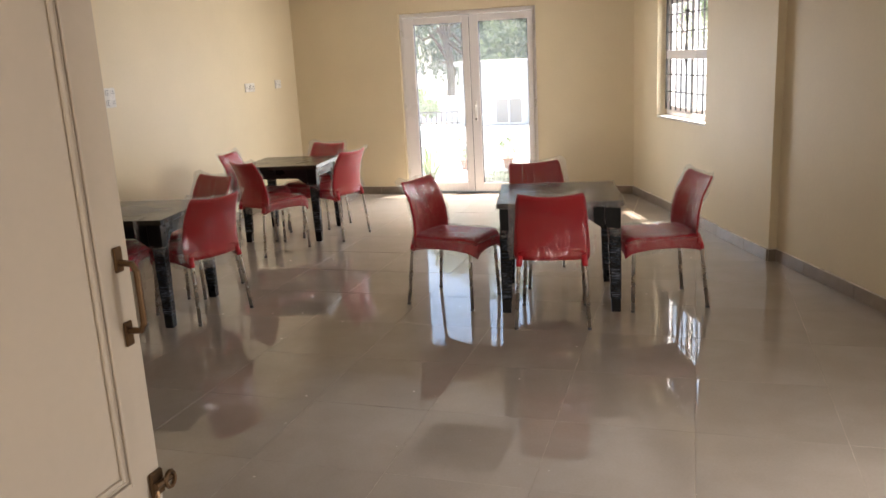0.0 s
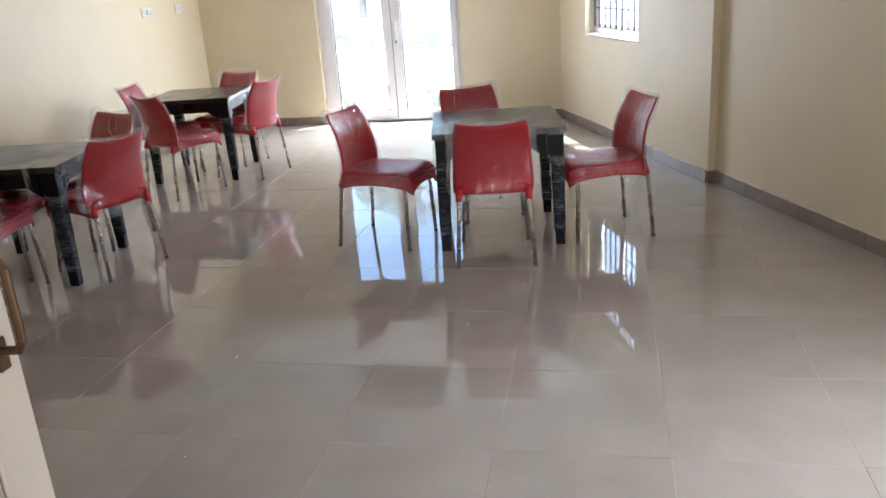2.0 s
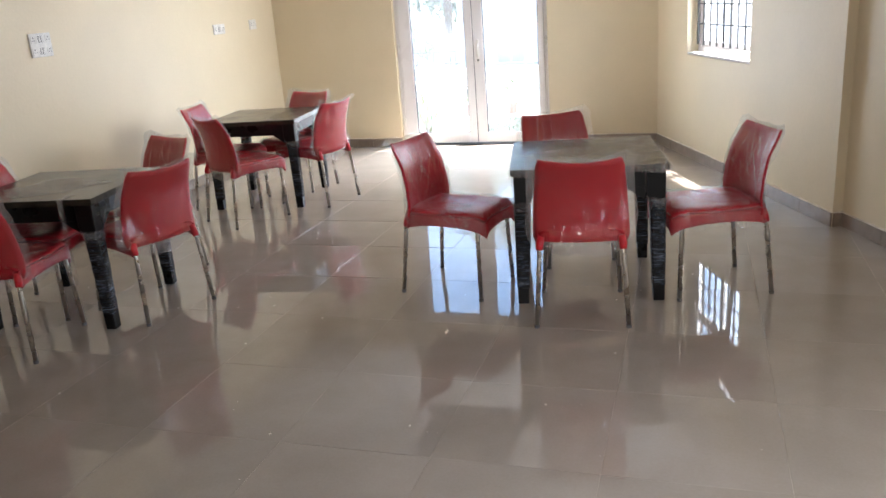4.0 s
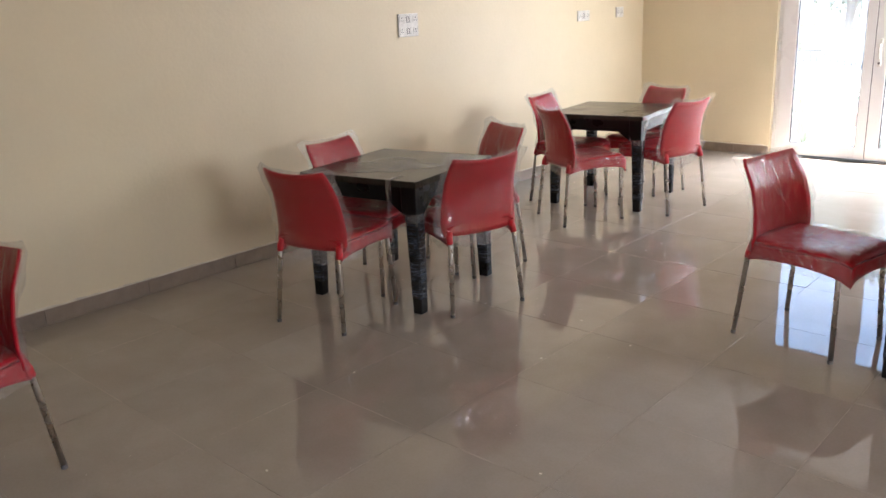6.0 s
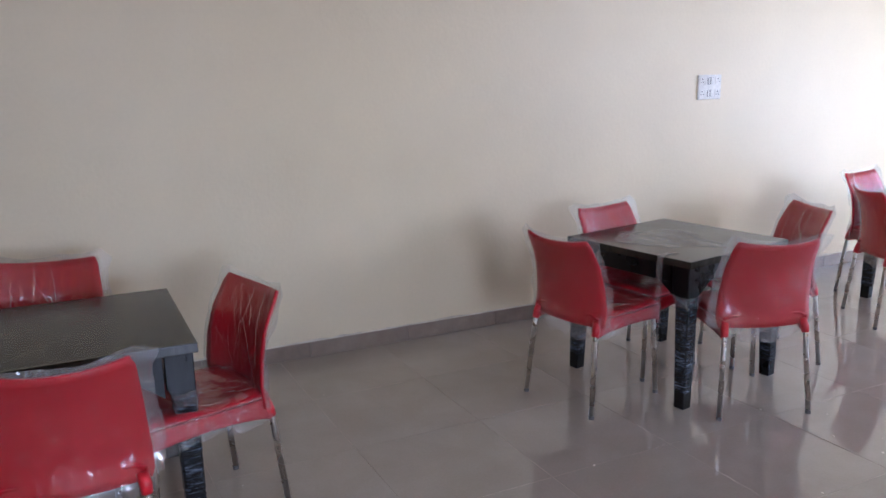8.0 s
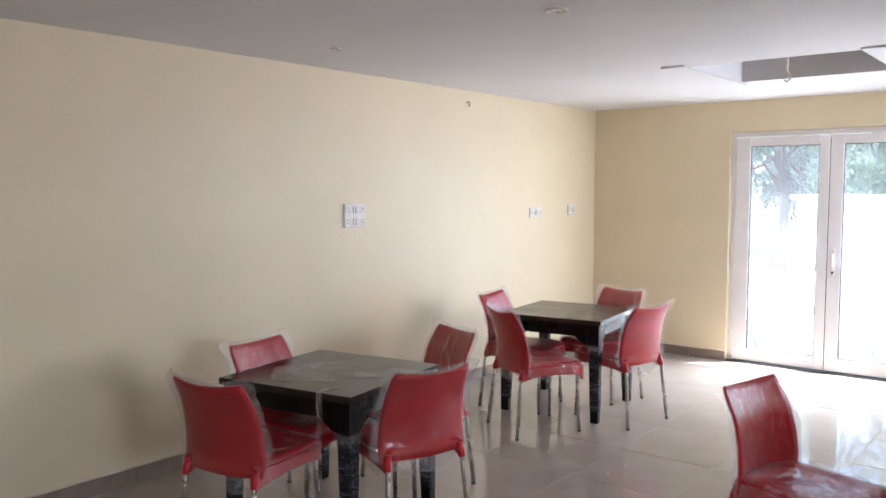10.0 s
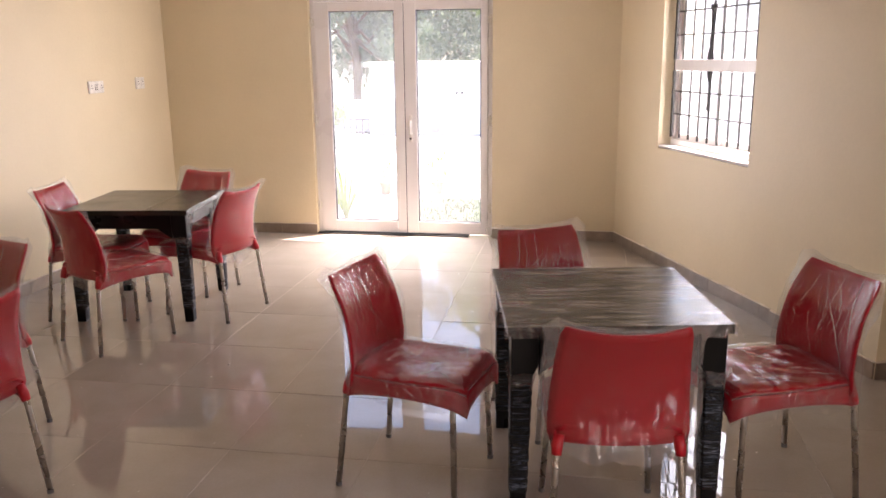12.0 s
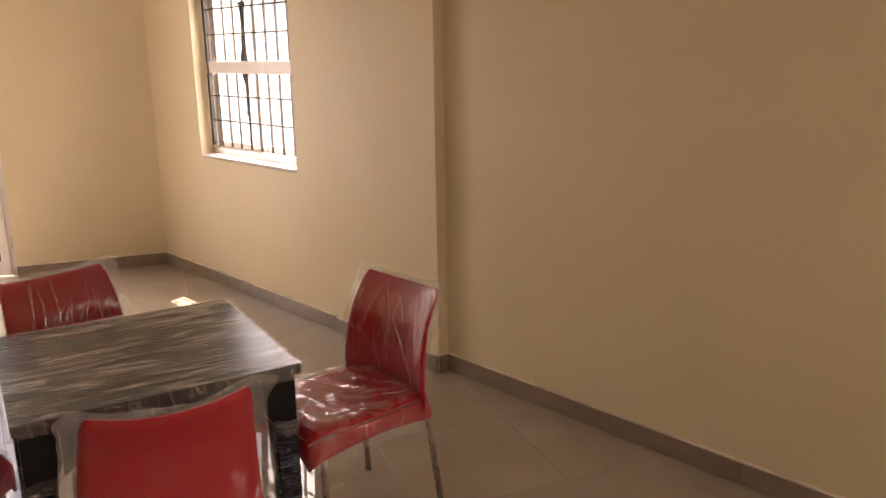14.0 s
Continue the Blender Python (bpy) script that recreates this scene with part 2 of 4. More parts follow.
TILE, SKIRT, GLASS, BAND, GRASS = make_tile(), make_skirt(), make_glass(), make_wrapband(), make_grass()
BLACKWOOD = make_wood("black lacquered wood", (0.010, 0.009, 0.008), 0.18)
TOPWOOD = make_wood("dark grey table laminate", (0.040, 0.035, 0.026), 0.22, (0.13, 0.26))
FILM = make_film("crinkled clear polythene", 0.016, 0.085, 0.06, (8, 8, 0.7), 1.2, 0.30, 0.11, (0, 0.3), 10.0, (0.46, 0.62))
SEATFILM = make_film("crumpled clear polythene", 0.035, 0.14, 0.07, (4, 2, 4), 1.2, 0.3, 0.09, (0.3, 1.2), 12.0, (0.42, 0.58))
FOLD = make_film("doubled polythene fold", 0.09, 0.34, 0.25, (9, 9, 9), 3.0, 0.3, 0.16)
DUSTFILM = make_film("dusty smooth film", 0.01, 0.02, 0.05, (3, 3, 3), 2.4, 0.1, 0.15)
PATCHFILM = make_film("dusty loose film", 0.14, 0.05, 0.3, (1.2, 12, 1), 2.4, 0.4, 0.12, (0, 0), 7.0, (0.3, 0.55))
MILKY2 = make_film("thin hanging polythene", 0.11, 0.05, 0.2, (9, 9, 2.5), 1.5, 0.6, 0.2)
MILKY = make_film("milky folded polythene", 0.20, 0.05, 0.2, (9, 9, 2.5), 1.5, 0.6, 0.2)
TOPFILM = make_film("stretched film on the top", 0.006, 0.035, 0.22, (0.8, 10, 1), 2.0, 0.22, 0.07, (0, 0), 7.0, (0.3, 0.55))


# ---- building blocks ----
def part(name, bm, material, parent=None, label="", kind="", smooth=False, at=None):
    me = bpy.data.meshes.new(name)
    bmesh.ops.recalc_face_normals(bm, faces=bm.faces)
    bm.to_mesh(me)
    bm.free()
    me.materials.append(material)
    if smooth:
        me.shade_smooth()
    ob = new(name, me)
    ob.parent = parent
    if at:
        ob.matrix_local = at
    return tagged(ob, label, "", "", kind)


def box(x0, x1, y0, y1, z0, z1, bevel=0.0, bm=None, seg=1, m=None):
    one = bmesh.new()
    bmesh.ops.create_cube(one, size=1, matrix=Matrix.Translation(((x0 + x1) / 2, (y0 + y1) / 2, (z0 + z1) / 2)) @ Matrix.Diagonal((abs(x1 - x0), abs(y1 - y0), abs(z1 - z0), 1)))
    if bevel:
        bmesh.ops.bevel(one, geom=one.edges[:], offset=bevel, segments=seg, affect="EDGES", profile=0.6)
    if m is not None:
        one.transform(m)
    if bm is None:
        return one
    return merge(bm, one)


def merge(bm, other):
    me = bpy.data.meshes.new("temporary")
    other.to_mesh(me)
    other.free()
    bm.from_mesh(me)
    bpy.data.meshes.remove(me)
    return bm


def tube(points, radii, sides=12, bm=None, squash=1.0):
    bm = bm or bmesh.new()
    pts = [Vector(p) for p in points]
    rings = []
    for i, p in enumerate(pts):
        d = (pts[min(i + 1, len(pts) - 1)] - pts[max(i - 1, 0)]).normalized()
        side = d.cross(Vector((0.31, 0.95, 0.05))).normalized()
        up = side.cross(d)
        r = radii[i] if isinstance(radii, (list, tuple)) else radii
        rings.append([bm.verts.new(p + (side * math.cos(a) + up * math.sin(a) * squash) * r) for a in (2 * math.pi * k / sides for k in range(sides))])
    for a, b in zip(rings, rings[1:]):
        for k in range(sides):
            bm.faces.new((a[k], a[(k + 1) % sides], b[(k + 1) % sides], b[k]))
    bm.faces.new(rings[0][::-1])
    bm.faces.new(rings[-1])
    return bm


def slab(fn, nu, nv, thick, bm=None):
    """A closed curved slab: fn(u, v) gives a point; its thickness lies along the normal."""
    bm = bm or bmesh.new()
    P = [[Vector(fn(i / (nu - 1), j / (nv - 1))) for j in range(nv)] for i in range(nu)]
    top, low = [], []
    for i in range(nu):
        top.append([]), low.append([])
        for j in range(nv):
            du = P[min(i + 1, nu - 1)][j] - P[max(i - 1, 0)][j]
            dv = P[i][min(j + 1, nv - 1)] - P[i][max(j - 1, 0)]
            n = du.cross(dv).normalized() * thick / 2
            top[i].append(bm.verts.new(P[i][j] + n))
            low[i].append(bm.verts.new(P[i][j] - n))
    for i in range(nu - 1):
        for j in range(nv - 1):
            bm.faces.new((top[i][j], top[i + 1][j], top[i + 1][j + 1], top[i][j + 1]))
            bm.faces.new((low[i][j], low[i][j + 1], low[i + 1][j + 1], low[i + 1][j]))
    for i in range(nu - 1):
        for j in (0, nv - 1):
            bm.faces.new((top[i][j], low[i][j], low[i + 1][j], top[i + 1][j]))
    for j in range(nv - 1):
        for i in (0, nu - 1):
            bm.faces.new((top[i][j], top[i][j + 1], low[i][j + 1], low[i][j]))
    return bm


def sheet(fn, nu, nv, bm=None):
    bm = bm or bmesh.new()
    V = [[bm.verts.new(fn(i / (nu - 1), j / (nv - 1))) for j in range(nv)] for i in range(nu)]
    for i in range(nu - 1):
        for j in range(nv - 1):
            bm.faces.new((V[i][j], V[i + 1][j], V[i + 1][j + 1], V[i][j + 1]))
    return bm


def empty(name, m, label="", category="", group=""):
    e = new(name)
    e.matrix_world = m
    return tagged(e, label, category, group)


# ---- the room ----
H = 2.42
SLOPE = math.degrees(math.atan(0.41))
EAST = pose(4.12, 0, 0, 0, 0, -90 + SLOPE)      # x along the wall away from the far corner, y outwards


def trim_east(bm):
    """Cuts off what lies beyond the outer face of the slanting wall."""
    cut = bmesh.ops.bisect_plane(bm, geom=bm.verts[:] + bm.edges[:] + bm.faces[:], plane_co=EAST @ Vector((0, 0.2, 0)), plane_no=EAST.to_3x3() @ Vector((0, 1, 0)), clear_outer=True)
    bmesh.ops.holes_fill(bm, edges=[e for e in bm.edges if e.is_boundary])
    return bm


def wall(name, *boxes, m=None, material=CREAM, trim=False):
    bm = bmesh.new()
    for b in boxes:
        one = box(*b)
        merge(bm, trim_east(one) if trim else one)
    if m is not None:
        bm.transform(m)
    return tagged(part(name, bm, material), "", "", "", "structure")


wall("wall_west", (-0.2, 0, -9.32, 0.2, 0, H))
DX0, DX1, DZ = 1.397, 3.040, 2.138
wall("wall_north", (0, DX0, 0, 0.2, 0, H), (DX1, 4.12, 0, 0.2, 0, H), (DX0, DX1, 0, 0.2, DZ, H))
WS0, WS1, WZ0, WZ1 = 0.735, 1.95, 0.910, 2.12
wall("wall_east", (0, WS0, 0, 0.2, 0, H), (WS1, 3.21, 0, 0.2, 0, H), (WS0, WS1, 0, 0.2, 0, WZ0), (WS0, WS1, 0, 0.2, WZ1, H), (3.21, 6.9, 0.045, 0.245, 0, H), (8.5, 10.2, 0.045, 0.245, 0, H), (6.9, 8.5, 0.045, 0.245, 0, WZ0), (6.9, 8.5, 0.045, 0.245, WZ1, H), m=EAST)
wall("pillar", (2.33, 3.21, -0.020, 0, 0, H), m=EAST)
EX0, EX1 = 3.78, 5.45
wall("wall_south", (0, EX0, -9.32, -9.12, 0, H), (EX1, 8.2, -9.32, -9.12, 0, H), (EX0, EX1, -9.32, -9.12, 2.1, H))
wall("corridor_wall", (2.6, 2.8, -12.4, -9.32, 0, H), (6.4, 6.6, -12.4, -9.32, 0, H), (2.8, 6.4, -12.4, -12.2, 0, H))
TX0, TX1, TY0, TY1 = 1.93, 2.97, -2.3, -1.3
ceiling = wall("ceiling", (-0.2, TX0, -12.4, 0.2, H, H + 0.05), (TX1, 8.2, -12.4, 0.2, H, H + 0.05), (TX0, TX1, -12.4, TY0, H, H + 0.05), (TX0, TX1, TY1, 0.2, H, H + 0.05), material=CEIL, trim=True)
wall("ceiling_recess", (TX0 - 0.02, TX0, TY0, TY1, H + 0.05, H + 0.2), (TX1, TX1 + 0.02, TY0, TY1, H + 0.05, H + 0.2), (TX0, TX1, TY0 - 0.02, TY0, H + 0.05, H + 0.2), (TX0, TX1, TY1, TY1 + 0.02, H + 0.05, H + 0.2), material=CEIL)
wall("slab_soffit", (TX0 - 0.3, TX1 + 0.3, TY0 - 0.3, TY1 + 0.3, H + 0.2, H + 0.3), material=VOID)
wall("trim", (TX0 - 0.16, TX0, TY0 - 0.1, TY1 + 0.1, H - 0.012, H - 0.001), (TX1, TX1 + 0.16, TY0 - 0.1, TY1 + 0.1, H - 0.012, H - 0.001), material=CEIL)

# ---- outdoors ----
tagged(part("ground", box(-150, 150, 0.2, 300, -0.32, -0.12), PAVING), "", "", "", "structure")
tagged(part("ground", box(4.9, 150, -60, 0.2, -0.33, -0.125), PAVING), "", "", "", "structure")
tagged(part("doorstep", box(1.0, 3.6, 0.2, 0.75, -0.12, -0.02, 0.01), LIMEWASH), "", "", "", "structure")
# Unseen slab added above the grilled window to narrow the sun patch indoors.
sun_blocker = box(0.6, 2.2, 0.2, 0.33, 2.25, 2.32)
sun_blocker.transform(EAST)
tagged(part("sun_blocker", sun_blocker, LIMEWASH), "", "", "", "structure")


def lawn(x0, x1, y0, y1):
    bm, rng = box(x0, x1, y0, y1, -0.12, -0.09), random.Random(5)
    for _ in range(1500):
        x, y, h = rng.uniform(x0, x1), rng.uniform(y0, y1), rng.uniform(0.03, 0.08)
        a = rng.uniform(0, 6.3)
        c, s = math.cos(a) * 0.006, math.sin(a) * 0.006
        q = [bm.verts.new(p) for p in ((x - c, y - s, -0.09), (x + c, y + s, -0.09), (x + s * 3, y + c * 3, -0.09 + h))]
        bm.faces.new(q)
    tagged(part("lawn", bm, GRASS), "", "", "", "stuff")


lawn(1.9, 3.6, 0.9, 2.5)


def leaves(bm, rng, centre, radius, count, size):
    for _ in range(count):
        while True:
            d = Vector((rng.uniform(-1, 1), rng.uniform(-1, 1), rng.uniform(-1, 1)))
            if d.length < 1:
                break
        p = Vector(centre) + Vector((d.x * radius[0], d.y * radius[1], d.z * radius[2]))
        m = Matrix.Translation(p) @ Euler((rng.uniform(0, 6), rng.uniform(0, 6), rng.uniform(0, 6))).to_matrix().to_4x4()
        s = size * rng.uniform(0.6, 1.3)
        q = [bm.verts.new(m @ Vector(c)) for c in ((-s, 0, 0), (0, -s * 0.4, s * 0.1), (s, 0, 0), (0, s * 0.4, s * 0.1))]
        bm.faces.new(q)


def tree(x, y, h, spread, seed, leafmat, label):
    rng = random.Random(seed)
    t = empty("tree", pose(x, y, -0.12), label, "tree", "trees in the garden")
    bm = bmesh.new()
    tube([(0, 0, 0), (0.05, 0.03, h * 0.2), (-0.05, 0.08, h * 0.42), (0.05, 0, h * 0.6)], [0.16, 0.12, 0.09, 0.05], 9, bm)
    crown = bmesh.new()
    for k in range(20):
        a, r, z = rng.uniform(0, 6.28), rng.uniform(0.2, 1) * spread, rng.uniform(0.22, 0.98) * h
        c = (math.cos(a) * r, math.sin(a) * r, z)
        tube([(0, 0, h * rng.uniform(0.25, 0.5)), (c[0] * 0.5, c[1] * 0.5, z * 0.8), c], [0.05, 0.035, 0.012], 6, bm)
        leaves(crown, rng, c, (spread * 0.42, spread * 0.42, h * 0.13), 620, 0.1)
    part("trunk", bm, BARK, t)
    part("crown", crown, leafmat, t)


tree(-2.6, 15.5, 6.0, 2.4, 3, LEAFHAZED, "broad grey-green garden tree behind the white railing")
tree(-0.6, 17.5, 6.5, 2.2, 8, LEAFHAZED, "tall grey-green garden tree behind the white outbuilding")
tree(2.6, 14.5, 5.4, 1.9, 11, LEAF, "bright green garden tree behind the white outbuilding")
tree(3.9, 17.0, 6.2, 2.0, 17, LEAF, "large green garden tree behind the boundary wall")


def outbuilding():
    t = empty("outbuilding", pose(-1.0, 11.0, -0.12), "low white painted outbuilding with dark windows in the garden", "building")
    bm = box(0, 7.0, 0, 2.6, 0, 1.50)
    part("wall", bm, LIMEWASH, t)
    part("roof", box(-0.1, 7.1, -0.12, 2.7, 1.50, 1.60, 0.01), LIMEWASH, t)
    for x in (0.92, 1.27):
        w = part("window", box(x, x + 0.35, -0.02, 0.01, 0.03, 0.66, 0.005), UPVC, t)
        part("pane", box(x + 0.025, x + 0.325, -0.026, -0.021, 0.055, 0.635), SMOKED, w)
    for x in (2.0, 2.12):
        part("vent", tube([(x, -0.02, 0.92), (x, 0.02, 0.92)], 0.03, 10), DARKHOLE, t)
    part("doorway", box(-0.02, 0.0, 0.3, 1.0, 0.4, 1.35), SMOKED, t)


outbuilding()


def railing():
    t = empty("garden_railing", pose(-2.8, 8.0, -0.12), "dark iron railing standing on a low white kerb wall", "railing")
    part("kerb_wall", box(0, 2.6, -0.06, 0.06, 0, 0.26, 0.01), LIMEWASH, t)
    for z in (0.32, 0.56):
        part("rail", box(0, 2.6, -0.012, 0.012, z - 0.012, z + 0.012, 0.003), IRON, t)
    for k in range(22):
        part("baluster", box(k * 0.12 + 0.03, k * 0.12 + 0.048, -0.009, 0.009, 0.26, 0.55), IRON, t)


railing()


def shrub(x, y, seed):
    rng = random.Random(seed)
    t = empty("shrub", pose(x, y, -0.12), "small bright green shrub behind the iron railing", "shrub")
    stem, crown = bmesh.new(), bmesh.new()
    for k in range(8):
        c = (rng.uniform(-0.34, 0.34), rng.uniform(-0.2, 0.2), rng.uniform(0.5, 0.95))
        tube([(0, 0, 0), (c[0] * 0.5, c[1] * 0.5, c[2] * 0.6), c], [0.014, 0.01, 0.005], 6, stem)
        leaves(crown, rng, c, (0.24, 0.2, 0.17), 260, 0.05)
    part("stem", stem, BARK, t)
    part("foliage", crown, LEAF, t)


shrub(-1.55, 9.0, 2)


def boundary():
    t = empty("boundary_wall", pose(-14, 12.4, -0.12), "long white plastered boundary wall at the garden's end", "wall")
    part("wall", box(0, 12.8, 0, 0.2, 0, 0.62), LIMEWASH, t)
    part("coping", box(-0.05, 12.85, -0.04, 0.24, 0.62, 0.68, 0.01), LIMEWASH, t)


boundary()


def neighbour():
    t = empty("neighbouring_house", EAST @ pose(-6.0, 4.2, -0.12), "white painted neighbouring house wall outside the grilled window", "house")
    part("wall", box(0, 14, 0, 0.3, 0, 3.0), LIMEWASH, t)
    for x in (2.4, 4.1, 5.35, 5.6, 6.3, 6.45, 9.2):
        part("drainpipe", tube([(x, -0.06, 0), (x, -0.06, 2.95)], 0.05, 12), SMOKED, t)


neighbour()


def potted(x, y, seed, label):
    rng = random.Random(seed)
    t = empty("potted_plant", pose(x, y, -0.12), label, "potted plant", "pots in the garden")
    part("pot", tube([(0, 0, 0), (0, 0, 0.01), (0, 0, 0.13), (0, 0, 0.13), (0, 0, 0.16)], [0.055, 0.058, 0.078, 0.088, 0.09], 20), TERRACOTTA, t)
    bm = bmesh.new()
    tips = []
    for k in range(7):
        a = rng.uniform(0, 6.3)
        tips.append((math.cos(a) * 0.1, math.sin(a) * 0.1, 0.2 + rng.uniform(0.05, 0.34)))
        tube([(0, 0, 0.14), (tips[-1][0] * 0.4, tips[-1][1] * 0.4, tips[-1][2] * 0.7), tips[-1]], [0.006, 0.005, 0.003], 5, bm)
    part("stem", bm, BARK, t)
    bm = bmesh.new()
    for tip in tips:
        leaves(bm, rng, tip, (0.05, 0.05, 0.06), 9, 0.035)
    part("foliage", bm, LEAF, t)


potted(1.33, 2.94, 1, "small green shrub in a square-shouldered terracotta pot")
potted(1.99, 3.04, 2, "leggy green plant in a terracotta pot on paving")


def strap_plant(x, y, seed):
    rng = random.Random(seed)
    t = empty("strap_leaf_plant", pose(x, y, -0.12), "clump of long arching green leaves on paving outside the garden door", "plant")
    for k in range(26):
        a, reach, high, w = rng.uniform(0, 6.28), rng.uniform(0.18, 0.42), rng.uniform(0.28, 0.66), rng.uniform(0.012, 0.022)
        c, sn = math.cos(a), math.sin(a)

        def blade(u, v):
            r, z = reach * v, high * math.sin(min(1.0, v * 1.15) * 1.9) * 0.95
            half = w * (1 - v) ** 0.5 * (u - 0.5) * 2
            return (c * r - sn * half, sn * r + c * half, z + abs(u - 0.5) * 0.012)
        part("leaf", sheet(blade, 3, 9), LEAF, t)


strap_plant(1.30, 1.25, 6)
strap_plant(0.75, 1.75, 9)


# ---- garden door ----
def garden_door():
    d = tagged(new("door_1"), "", "", "", "structure")
    d.matrix_world = pose(0, 0.05, 0)
    fr = bmesh.new()
    a, b, top = DX0 + 0.002, DX1 - 0.002, DZ - 0.002
    box(a, a + 0.04, 0, 0.06, 0.012, top, 0.003, fr)
    box(b - 0.04, b, 0, 0.06, 0.012, top, 0.003, fr)
    box(a + 0.04, b - 0.04, 0, 0.06, top - 0.045, top, 0.003, fr)
    part("door_frame", fr, UPVC, d)
    part("threshold", box(DX0, 2.82, -0.05, 0.1, 0.001, 0.012), RUBBER, d, "black rubber threshold strip")
    mid = 2.25
    for k, (x0, x1, g0, g1) in enumerate(((a + 0.042, mid - 0.003, 1.573, 2.165), (mid + 0.003, b - 0.042, 2.36, 2.935))):
        leaf = part("door_leaf", bmesh.new(), UPVC, d)
        bm = bmesh.new()
        z0, z1, gz0, gz1 = 0.022, top - 0.05, 0.13, 2.005
        box(x0, g0, -0.012, 0.045, z0, z1, 0.004, bm)
        box(g1, x1, -0.012, 0.045, z0, z1, 0.004, bm)
        box(g0, g1, -0.012, 0.045, z0, gz0, 0.004, bm)
        box(g0, g1, -0.012, 0.045, gz1, z1, 0.004, bm)
        bm.to_mesh(leaf.data)
        bm.free()
        bead = bmesh.new()
        for (p, q, r, s) in ((g0, g0 + 0.008, gz0, gz1), (g1 - 0.008, g1, gz0, gz1), (g0 + 0.008, g1 - 0.008, gz0, gz0 + 0.008), (g0 + 0.008, g1 - 0.008, gz1 - 0.008, gz1)):
            box(p, q, -0.004, 0.03, r, s, 0, bead)
        part("gasket", bead, RUBBER, leaf, "dark glazing gasket")
        pane = part("pane", box(g0 + 0.001, g1 - 0.001, 0.014, 0.019, gz0 + 0.001, gz1 - 0.001), GLASS, leaf)
        pane.visible_shadow = False
        hx = a + 0.02 if k == 0 else b - 0.02
        for z in (1.91, 1.055, 0.27):
            hg = tube([(hx, -0.02, z - 0.045), (hx, -0.02, z + 0.045)], 0.009, 10)
            box(hx - 0.022, hx + 0.022, -0.014, 0.0, z - 0.03, z + 0.03, 0.002, hg)
            part("hinge", hg, SWITCH, leaf)
    hb = box(2.285, 2.315, -0.022, -0.012, 0.86, 1.1, 0.004)
    box(2.292, 2.308, -0.05, -0.022, 1.03, 1.05, 0.003, hb)
    box(2.290, 2.310, -0.062, -0.05, 0.93, 1.055, 0.006, hb, 2)
    part("handle", hb, SWITCH, d, "white lever handle on its backplate")
    part("lock_cylinder", tube([(2.3, -0.03, 0.89), (2.3, -0.02, 0.89)], 0.011, 12), IRON, d)
    part("astragal", box(mid - 0.004, mid + 0.004, -0.008, 0.02, 0.03, 2.06), RUBBER, d)


garden_door()


